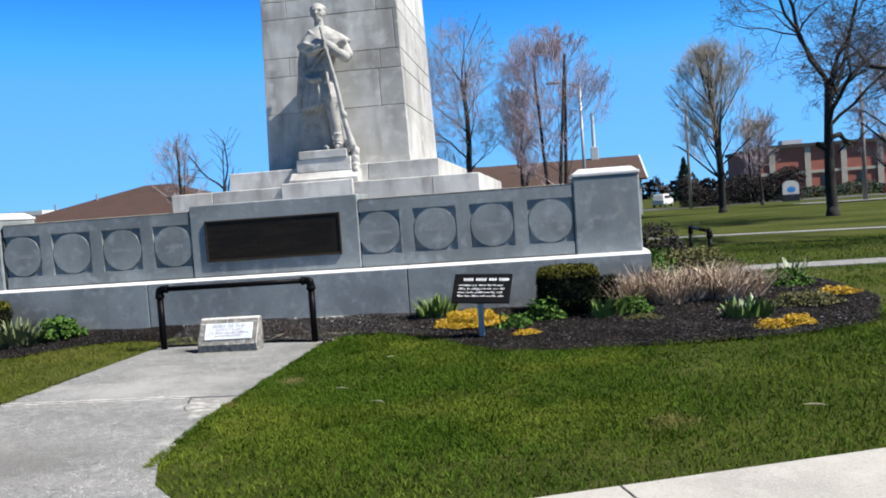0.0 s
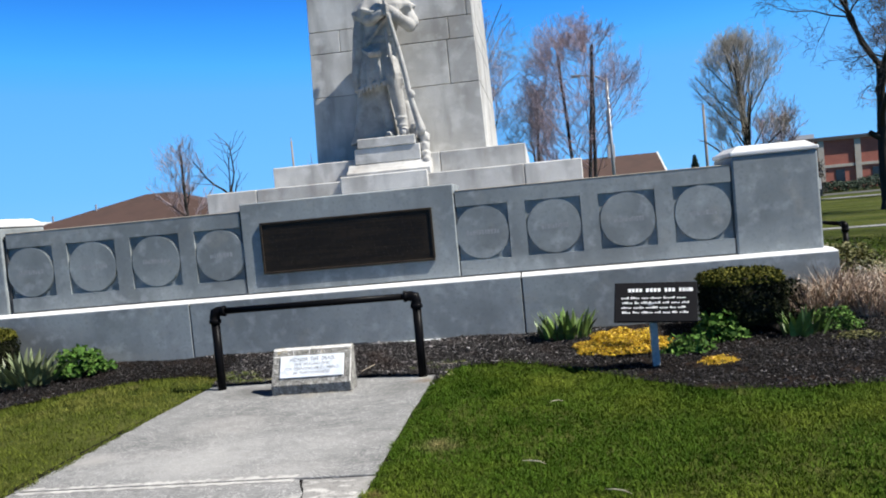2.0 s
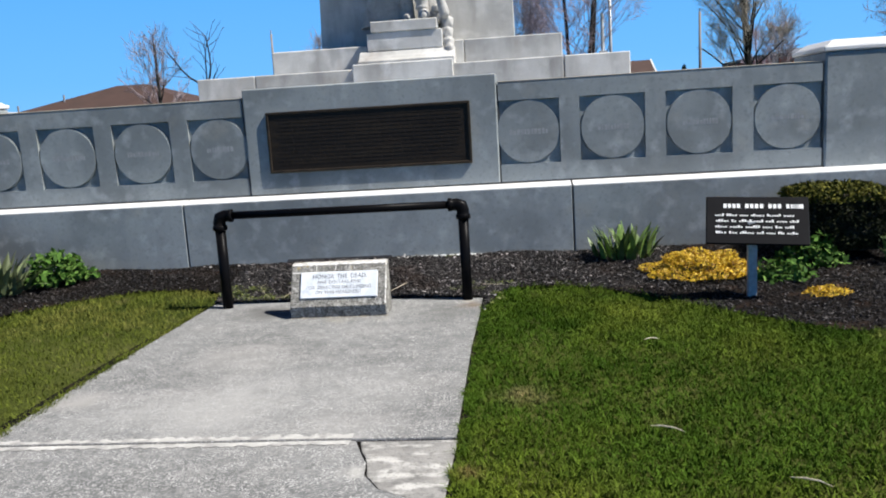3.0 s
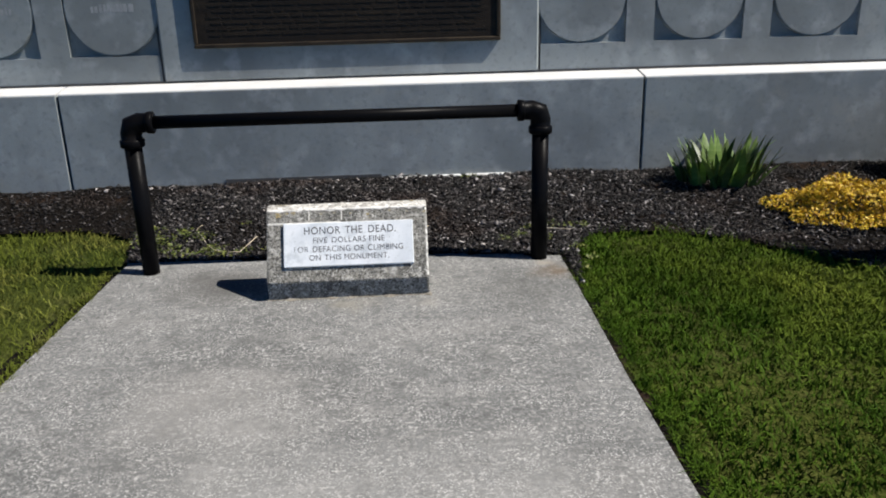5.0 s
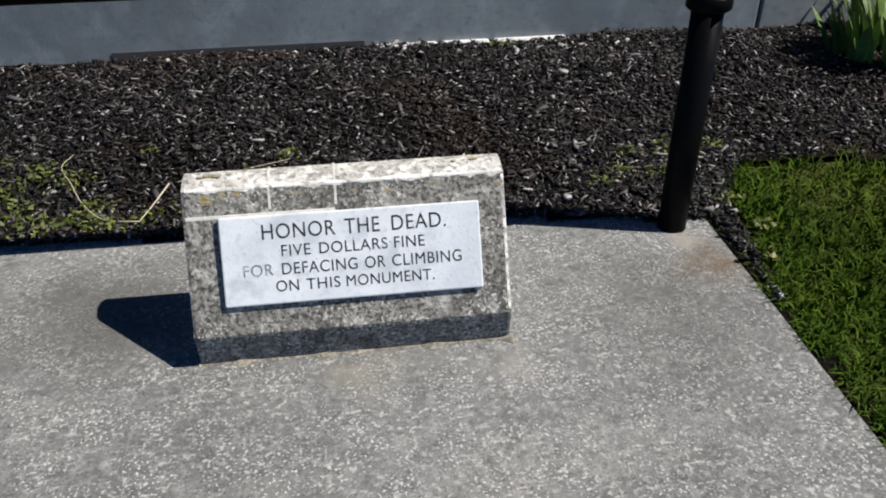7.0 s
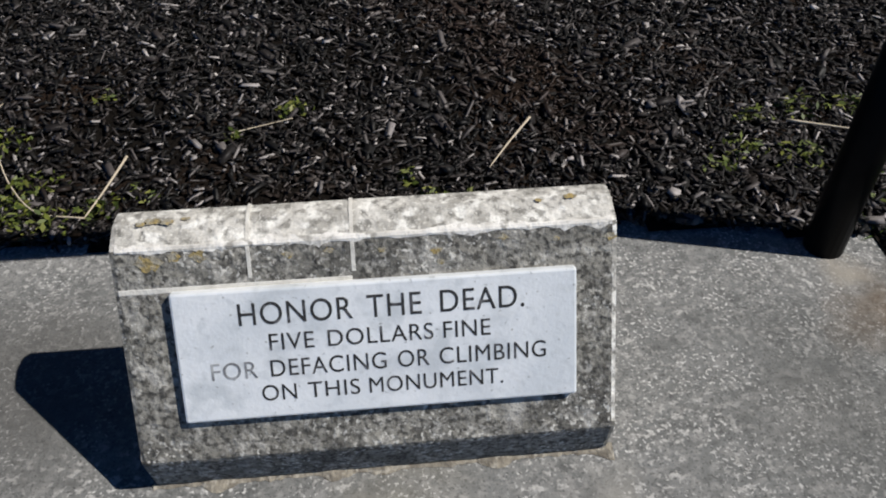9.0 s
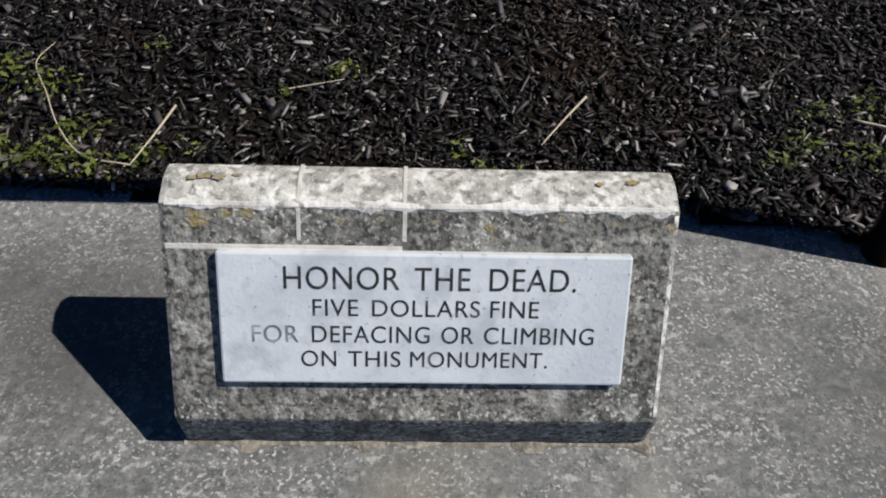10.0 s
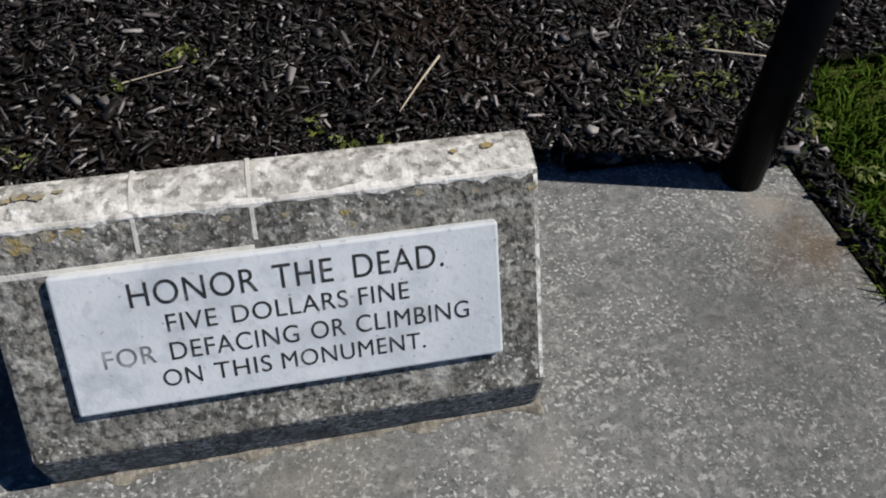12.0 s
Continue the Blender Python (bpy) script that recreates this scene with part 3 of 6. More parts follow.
# ---- planting bed ----
BED = [(-3.80, 10.785), (-5.62, 10.845), (-5.74, 11.30), (-6.05, 11.48), (-6.6, 11.52), (-7.15, 11.15), (-7.7, 10.45), (-8.2, 9.85), (-9.0, 9.45), (-10.1, 9.4), (-11.4, 9.7), (-12.4, 10.6), (-12.9, 12.2), (-12.9, 24), (3.6, 24),
       (3.05, 19.2), (2.98, 16.5), (3.75, 15.2), (4.1, 14.0), (4.05, 12.1), (3.3, 10.1), (2.2, 9.55), (1.0, 9.33), (-0.25, 9.28), (-0.85, 9.38), (-1.3, 9.80), (-1.72, 10.32), (-2.22, 10.86), (-2.62, 11.06), (-2.98, 11.06), (-3.12, 10.86), (-3.18, 10.55), (-3.222, 10.25), (-3.238, 10.25), (-3.238, 10.695)]


def bed_height(x, y):
    d = edge_distance(BED, x, y)
    t = np.clip(d / 1.0, 0, 1)
    back = np.clip((y - 11.0) / 1.2, 0, 1) * 0.07
    lump = 0.012 * np.sin(x * 5.1 + 1.3 * np.sin(y * 3.7)) * np.sin(y * 6.3 + x) * np.clip(d / 0.15, 0, 1)
    return 0.004 + 0.035 * t * t * (3 - 2 * t) + back * np.clip(d / 0.3, 0, 1) + lump


def bed_z(x, y):
    return float(bed_height(np.array([x]), np.array([y]))[0])


def bed_mesh(step):
    gx, gy = np.arange(-13, 4.3, step), np.arange(9.2, 24, step)
    X, Y = np.meshgrid(gx, gy, indexing="ij")
    # cells wholly under the monument are left out
    Z = bed_height(X.ravel(), Y.ravel()).reshape(X.shape)
    idx = np.arange(X.size).reshape(X.shape)
    cx, cy = (X[:-1, :-1] + step / 2), (Y[:-1, :-1] + step / 2)
    keep = inside(BED, cx.ravel(), cy.ravel()).reshape(cx.shape)
    keep &= ~((cx > -9.8) & (cx < 1.0) & (cy > 12.4) & (cy < 23))
    a, b, c, d = idx[:-1, :-1][keep], idx[1:, :-1][keep], idx[1:, 1:][keep], idx[:-1, 1:][keep]
    tris = np.concatenate([np.stack([a, b, c], 1), np.stack([a, c, d], 1)])
    used, inv = np.unique(tris, return_inverse=True)
    v = np.stack([X.ravel(), Y.ravel(), Z.ravel()], 1)[used]
    return np_mesh("bed", v, inv.reshape(-1, 3))


bed = mesh_part("planting_bed", bed_mesh(0.05), soil, None, "", True)
tagged(bed, "dark mulched planting bed raised along the granite wall", "flower bed", kind="structure")


def chips(name, n, area, length, width, material=chip_mat):
    x, y = rng.uniform(area[0], area[2], n), rng.uniform(area[1], area[3], n)
    ok = inside(BED, x, y) & ~((x > -9.93) & (x < 1.1) & (y > 12.19))
    bare = np.sin(x * 3.1 + 1.7 * np.sin(y * 2.3)) * np.sin(y * 3.9 + 1.2 * np.sin(x * 2.7))
    ok &= rng.uniform(0, 1, n) < 1.1 - 0.55 * np.clip(bare, 0, 1)
    x, y = x[ok], y[ok]
    n = len(x)
    z = bed_height(x, y) + rng.uniform(0.0, 0.016, n)
    L, W = length * rng.uniform(0.35, 1.25, n), width * rng.uniform(0.5, 1.5, n)
    T = W * rng.uniform(0.2, 0.5, n)
    az, tilt = rng.uniform(0, 2 * math.pi, n), rng.normal(0, 0.33, n)
    d = np.stack([np.cos(az) * np.cos(tilt), np.sin(az) * np.cos(tilt), np.sin(tilt)], 1)
    s = np.stack([-np.sin(az), np.cos(az), rng.normal(0, 0.35, n)], 1)
    s /= np.linalg.norm(s, axis=1)[:, None]
    u = np.cross(d, s)
    c = np.stack([x, y, z], 1)
    v = np.empty((n, 6, 3))
    for i, (a, b, e) in enumerate(((-1, 0, -1), (-0.6, 1, 0.4), (-0.7, -1, 0.5), (0.7, 0.8, 0.6), (0.6, -0.9, 0.4), (1, 0.1, -0.6))):
        v[:, i] = c + d * (a * L / 2)[:, None] + s * (b * W / 2)[:, None] + u * (e * T)[:, None]
    t = np.array([[0, 2, 1], [1, 2, 4], [1, 4, 3], [3, 4, 5], [0, 1, 3], [0, 3, 5], [0, 5, 4], [0, 4, 2]])
    me = np_mesh(name, v.reshape(-1, 3), (np.arange(n)[:, None, None] * 6 + t).reshape(-1, 3))
    return tagged(mesh_part(name, me, material), "dark shredded bark mulch with a few pale chips", "mulch", kind="stuff")


chips("mulch_chips", 26500, (-5.75, 10.10, -2.95, 12.2), 0.030, 0.0075)
chips("mulch_chips", 6900, (-5.75, 10.10, -2.95, 12.2), 0.058, 0.0095)
chips("mulch_chips", 1200, (-5.75, 10.10, -2.95, 12.2), 0.072, 0.020)
chips("mulch_chips", 9000, (-3.0, 10.75, -1.5, 12.2), 0.036, 0.009)
chips("mulch_chips", 70000, (-9.0, 9.2, 2.6, 12.2), 0.036, 0.0095, chip_dull)
chips("mulch_chips", 22000, (1.0, 9.2, 4.2, 17.5), 0.05, 0.014, chip_dull)


# ---- lawn blades ----
def lawn_blades(name, n, area, h, w, label, material=blade_green):
    x, y = rng.uniform(area[0], area[2], n), rng.uniform(area[1], area[3], n)
    wobble = 0.03 * np.sin(y * 9 + x * 4) + 0.02 * np.sin(x * 23 + y * 17)
    ok = ~inside(BED, x, y + wobble) & ~inside(SLAB_FAR, x + wobble, y) & ~inside(SLAB_NEAR, x + wobble, y) & ~inside(SLAB_CORNER, x + wobble, y) & (y > WALK_EDGE(x) + 0.02 + wobble)
    ok &= ~((x > 3) & (y > 16.65) & (y < 17.7)) & ~((x > -3.5) & (x < -3.205 + wobble + 0.06 * np.clip((y - 10.0) / 0.8, 0, 1)) & (y > 7.1) & (y < 11.0))
    # thin and tall patches
    patch = np.sin(x * 1.7 + 1.1 * np.sin(y * 1.3)) * np.sin(y * 1.9 + 0.8 * np.sin(x * 2.1))
    ok &= rng.uniform(0, 1, n) < 0.74 + 0.22 * patch + 0.30 * np.sin(x * 23 + 2.1 * np.sin(y * 17)) * np.sin(y * 27 + 1.9 * np.sin(x * 13))
    fade = np.minimum(np.minimum(x - area[0], area[2] - x), np.minimum(y - area[1], area[3] - y)) / 0.8
    near_path = np.abs(x - area[0]) < 0.4
    ok &= (rng.uniform(0, 1, n) < fade) | (near_path & (area[0] < -3.0))
    x, y, patch = x[ok], y[ok], patch[ok]
    m = len(x)
    patch = patch + 1.1 * np.sin(x * 23 + 2.1 * np.sin(y * 17)) * np.sin(y * 27 + 1.9 * np.sin(x * 13))
    me = blades(name, x, y, np.full(m, -0.022), h * rng.uniform(0.45, 1.25, m) * (1 + 0.25 * patch), w * rng.uniform(0.6, 1.4, m), rng.uniform(0.2, 1.3, m))
    return tagged(mesh_part(name, me, material), label, "grass", kind="stuff")


lawn_blades("grass", 230000, (-3.35, 5.6, 0.9, 11.9), 0.036, 0.0060, "dense green lawn grass along the path")
lawn_blades("grass", 190000, (-3.3, 3.4, 4.4, 11.0), 0.040, 0.0062, "short green lawn grass before the bed")
lawn_blades("grass", 120000, (-9.8, 4.4, -5.3, 12.4), 0.044, 0.0052, "short olive-green lawn grass beside the path", blade_olive)
lawn_blades("grass", 70000, (2.0, 4.0, 13, 25), 0.055, 0.011, "short green lawn grass round the bed")

# longer uncut grass along the edge of the bed and the path
n = 26000
x, y = rng.uniform(-3.35, 3.6, n), rng.uniform(9.1, 11.35, n)
d = edge_distance(BED, x, y)
ok = ~inside(BED, x, y) & (d < 0.10 + 0.06 * np.sin(x * 7)) & (x > -3.0) & ~inside(SLAB_FAR, x + 0.02, y)
x, y = x[ok], y[ok]
m = len(x)
tagged(mesh_part("grass", blades("grass", x, y, np.full(m, -0.02), 0.085 * rng.uniform(0.5, 1.2, m), 0.005 * rng.uniform(0.6, 1.4, m), rng.uniform(0.3, 1.2, m)), blade_green), "longer uncut grass fringe along the mulch bed", "grass", kind="stuff")

# grass hanging over the path's edges
n = 15000
y = rng.uniform(5.7, 10.72, n)
right = rng.uniform(0, 1, n) < 0.6
clump = 0.5 + 0.5 * np.sin(y * 11 + 2 * np.sin(y * 5.3)) * np.sin(y * 29 + 1)
x = np.where(right, np.where(y > 7.1, -3.215, -3.235 + 0.11 * (7.1 - y)), np.where(y > 7.8, -5.665, -5.72)) + np.where(right, 1, -1) * (rng.uniform(-0.012, 0.05, n) - 0.022 * clump)
ok = rng.uniform(0, 1, n) < 0.35 + 0.65 * clump
for side, stuff_mat, label in ((right, blade_green, "uneven green grass hanging over the path's edge"), (~right, blade_olive, "uneven olive grass hanging over the path's edge")):
    xs, ys, cs = x[ok & side], y[ok & side], clump[ok & side]
    m = len(xs)
    tagged(mesh_part("grass", blades("grass", xs, ys, np.full(m, -0.015), 0.042 * rng.uniform(0.4, 1.2, m) * (0.6 + 0.6 * cs), 0.0045 * rng.uniform(0.6, 1.4, m), rng.uniform(0.3, 1.3, m)), stuff_mat), label, "grass", kind="stuff")

# ---- monument wall ----
Y_BASE, Y_PIER, Y_BLOCK, Y_PANEL = 12.205, 12.402, 12.400, 12.412
X_L, X_R = CX - 5.53, CX + 5.53
wall = thing("wall_front", "grey granite parapet wall with round bosses and a plaque block", "wall", kind="structure")
E1 = (X_L, CX - 2.0, CX + 2.035, X_R)
for a, b in zip(E1, E1[1:]):
    part("base_course", profile_x([(Y_BASE, -0.1), (Y_BASE, 0.760), (13.3, 0.760), (13.3, -0.1)], a + 0.009, b - 0.009, bevel=0.006), granite, wall)
part("joint", box(X_L + 0.02, Y_BASE + 0.02, -0.1, X_R - 0.02, 13.2, 0.745), joint_dark, wall)
# ledge top coloured near white in place of its sun glare
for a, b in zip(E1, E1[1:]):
    part("weathering", profile_x([(Y_BASE + 0.006, 0.7602), (Y_BASE + 0.008, 0.766), (Y_BASE + 0.19, 0.794), (13.3, 0.800), (13.3, 0.7602)], a + 0.009, b - 0.009), granite_pale, wall, "sloping top of the base, its sunlight put into the pale colour")
part("joint", box(CX - 4.46, Y_PANEL - 0.006, 0.800, CX + 4.50, Y_PANEL + 0.1, 0.811), joint_dark, wall)
for jx in (CX - 1.325, CX + 1.325, CX - 4.465, CX + 4.495):
    part("joint", box(jx - 0.014, Y_PANEL + 0.012, 0.81, jx + 0.014, Y_PANEL + 0.3, 1.79), joint_dark, wall)


def panel(x0, x1, centres):
    """A parapet panel: square sinkings with a round boss standing in each."""
    zc, half, deep = 1.31, 0.322, 0.030
    bm = box(x0, Y_PANEL + deep, 0.803, x1, Y_PANEL + 0.62, 1.80)
    box(x0, Y_PANEL, 0.803, x1, Y_PANEL + deep + 0.003, zc - half, 0.0, bm=bm)
    box(x0, Y_PANEL, zc + half, x1, Y_PANEL + 0.62, 1.815, 0.0, bm=bm)
    xs = [x0] + [c + s for c in centres for s in (-half, half)] + [x1]
    for a, b in zip(xs[0::2], xs[1::2]):
        if b - a > 0.012:
            box(a, Y_PANEL, zc - half, b, Y_PANEL + deep + 0.003, zc + half, 0.0, bm=bm)
    return bm


def boss(c):
    one = bmesh.new()
    bmesh.ops.create_cone(one, cap_ends=True, segments=48, radius1=0.318, radius2=0.318, depth=0.09)
    bmesh.ops.bevel(one, geom=[e for e in one.edges if len(e.link_faces) == 2 and abs(e.verts[0].co.z - e.verts[1].co.z) < 1e-5], offset=0.008, segments=2, affect="EDGES")
    bmesh.ops.transform(one, matrix=pose(c, Y_PANEL + 0.044, 1.31, 90), verts=one.verts[:])
    return one


BOSS = (1.62, 2.465, 3.31, 4.155)
for side in (-1, 1):
    cs = sorted(CX + side * o for o in BOSS)
    x0, x1 = (CX + 1.325, CX + 4.49) if side > 0 else (CX - 4.45, CX - 1.325)
    pn = part("parapet_panel", panel(x0 + 0.009, x1 - 0.009, cs), granite, wall)
    for c in cs:
        bo = part("boss", boss(c), granite, pn)
        lw = 0.26 + 0.12 * random.random()
        bars, bx = bmesh.new(), c - lw / 2
        while bx < c + lw / 2:
            w = random.uniform(0.016, 0.034)
            box(bx, Y_PANEL - 0.0018, 1.282, bx + w, Y_PANEL - 0.0011, 1.282 + random.choice((0.055, 0.055, 0.042)), bm=bars)
            bx += w + random.uniform(0.006, 0.012)
        tagged(part("carved_mark", bars, carved, pn, "shallow illegible carving"), kind="stuff")
for x0, x1 in ((CX - 4.44, CX - 1.334), (CX + 1.334, CX + 4.49)):
    part("coping", profile_x([(Y_PANEL - 0.003, 1.8165), (Y_PANEL - 0.003, 1.822), (Y_PANEL + 0.10, 1.830), (Y_PANEL + 0.62, 1.832), (Y_PANEL + 0.62, 1.8165)], x0, x1), coping_buff, wall, "buff weathered sloping coping")
plaque_block = part("plaque_block", box(CX - 1.318, Y_BLOCK, 0.803, CX + 1.318, Y_BLOCK + 0.75, 1.91, 0.012), granite, wall)
# foot of the wall: a dark strip as the shade in its gap, pale stones
part("footing_gap", box(-5.35, Y_BASE - 0.004, 0.02, -4.25, Y_BASE + 0.01, 0.138), joint_dark, wall, "dark strip standing in for the shaded gap under the wall")
for fx, fw in ((-4.22, 0.30), (-3.90, 0.22), (-3.66, 0.34)):
    part("footing_stone", box(fx, Y_BASE - 0.03, 0.0, fx + fw, Y_BASE + 0.01, 0.118, 0.008), granite_pale, wall, "pale footing stone")
# piers at the corners
for x0 in (CX + 4.50, CX - 5.44):
    x1 = x0 + 0.94
    pr = part("pier", box(x0, Y_PIER, 0.77, x1, Y_PIER + 0.92, 1.905, 0.024, segments=2), granite, wall, "square granite corner pier")
    # caps coloured near white for the sun falling on them
    part("cap", box(x0 - 0.012, Y_PIER - 0.012, 1.907, x1 + 0.012, Y_PIER + 0.932, 1.955, 0.01, top=None), granite_pale, pr, "cap with its sunlight put into the pale colour")
    part("cap", box(x0 + 0.01, Y_PIER + 0.01, 1.957, x1 - 0.01, Y_PIER + 0.91, 2.02, 0.006, top=(x0 + 0.1, Y_PIER + 0.1, x1 - 0.1, Y_PIER + 0.82)), granite_pale, pr, "cap with its sunlight put into the pale colour")
# flanks and back, plain
for nm, q in (("wall_east", (X_R - 0.9, 13.31, X_R, 23.2)), ("wall_west", (X_L, 13.31, X_L + 0.9, 23.2)), ("wall_north", (X_L + 0.91, 22.3, X_R - 0.91, 23.2))):
    w = part(nm, box(q[0], q[1], -0.1, q[2], q[3], 0.80, 0.01), granite)
    tagged(w, "plain grey granite parapet wall on the monument's far side", "wall", kind="structure")
    part("parapet_panel", box(q[0] + 0.2, q[1] + 0.0, 0.803, q[2] - 0.2, q[3], 1.81, 0.01), granite, w)
terrace = tagged(part("terrace", box(X_L + 0.92, 13.04, 0.2, X_R - 0.92, 22.29, 1.2), granite_warm), "granite terrace inside the parapet", "terrace", kind="structure")

# bronze plaque
plaque = thing("plaque", "large dark bronze memorial plaque with rows of worn raised lettering", "plaque")
PX0, PX1, PZ0, PZ1 = -5.50, -3.375, 1.028, 1.658
part("plate", box(PX0 + 0.02, Y_BLOCK - 0.020, PZ0 + 0.02, PX1 - 0.02, Y_BLOCK - 0.001, PZ1 - 0.02), bronze, plaque)
for a, b, c, d in ((PX0, PZ0, PX1, PZ0 + 0.028), (PX0, PZ1 - 0.028, PX1, PZ1), (PX0, PZ0 + 0.0285, PX0 + 0.028, PZ1 - 0.0285), (PX1 - 0.028, PZ0 + 0.0285, PX1, PZ1 - 0.0285)):
    part("border", box(a, Y_BLOCK - 0.032, b, c, Y_BLOCK - 0.001, d, 0.006), bronze_worn, plaque)
for row in range(13):
    z = PZ1 - 0.072 - row * 0.039
    bars = bmesh.new()
    x = PX0 + 0.10 + 0.05 * random.random()
    while x < PX1 - 0.16:
        w = random.uniform(0.05, 0.16)
        box(x, Y_BLOCK - 0.0225, z - 0.009, min(x + w, PX1 - 0.09), Y_BLOCK - 0.018, z + 0.009, bm=bars)
        x += w + 0.022
    tagged(part("inscription", bars, bronze, plaque, "worn raised lettering"), kind="stuff")

# stepped base, shaft
steps = thing("stepped_base", "two stepped tiers of weathered granite under the obelisk", "plinth")
for x0, x1, y0, z0, z1, cut in ((-7.16, -1.44, 14.78, 1.2, 2.19, (-6.36, -2.28)), (-6.345, -2.244, 15.60, 2.192, 2.55, (-4.9, -3.6))):
    xs = (x0, *cut, x1)
    back = 2 * MY - y0 + 1.15
    for a, b in zip(xs, xs[1:]):
        part("block", box(a + 0.004, y0, z0, b - 0.004, back, z1, 0.012), granite_warm, steps)
part("bay", box(-5.02, 14.705, 1.2, -3.70, 14.775, 2.245, 0.012), granite_warm, steps)
pedestal = thing("statue_pedestal", "moulded granite pedestal projecting before the obelisk", "pedestal")
part("moulding", profile_x([(15.22, 2.193), (15.22, 2.31), (15.30, 2.34), (15.37, 2.39), (15.43, 2.45), (15.595, 2.45), (15.595, 2.193)], -5.04, -3.72, bevel=0.006), granite_warm, pedestal)
part("die", box(-4.93, 15.42, 2.452, -3.88, 15.598, 2.70, 0.010), granite_warm, pedestal)
part("die", box(-4.93, 15.602, 2.552, -3.88, 16.2, 2.70, 0.010), granite_warm, pedestal)
part("slab", box(-4.87, 15.40, 2.702, -3.94, 16.22, 2.85, 0.012), granite_warm, pedestal)

obelisk = thing("obelisk", "tall tapering obelisk of weathered grey granite blocks", "obelisk")
SH0, SHZ, TAPER, DEEPER = 1.447, 2.55, 0.0225, 1.15   # the shaft is deeper than it is wide
levels, z = [2.552, 3.70, 4.43, 4.80, 5.57, 5.92, 6.72, 7.08], 7.08
while z < 27:
    z += 0.78
    levels.append(z)
    z += 0.36
    levels.append(z)
for i, (a, b) in enumerate(zip(levels, levels[1:])):
    h0, h1 = SH0 - TAPER * (a - SHZ), SH0 - TAPER * (b - SHZ) + 0.0
    cuts = [-1, 1]
    if i % 2 == 0 and i > 0:
        cuts = [-1, -0.62, 0.70, 1]
    elif i == 1:
        cuts = [-1, 0.66, 1]
    elif i % 4 == 3:
        cuts = [-1, 0.93, 1]
    for u, v in zip(cuts, cuts[1:]):
        g = 0.004
        part("block", box(MX + u * h0 + g, MY - h0, a + 0.004, MX + v * h0 - g, MY + h0 + DEEPER, b - 0.004, 0.009,
                          top=(MX + u * h1 + g, MY - h1, MX + v * h1 - g, MY + h1 + DEEPER)), granite_warm, obelisk)
    part("joint", box(MX - h1 + 0.02, MY - h1 + 0.02, b - 0.02, MX + h1 - 0.02, MY + h1 + DEEPER - 0.02, b + 0.02), joint_dark, obelisk)
hz = SH0 - TAPER * (levels[-1] - SHZ)
part("point", box(MX - hz, MY - hz, levels[-1] + 0.004, MX + hz, MY + hz + DEEPER, levels[-1] + 2.4, 0.01, top=(MX - 0.06, MY - 0.06, MX + 0.06, MY + 0.06)), granite_warm, obelisk)


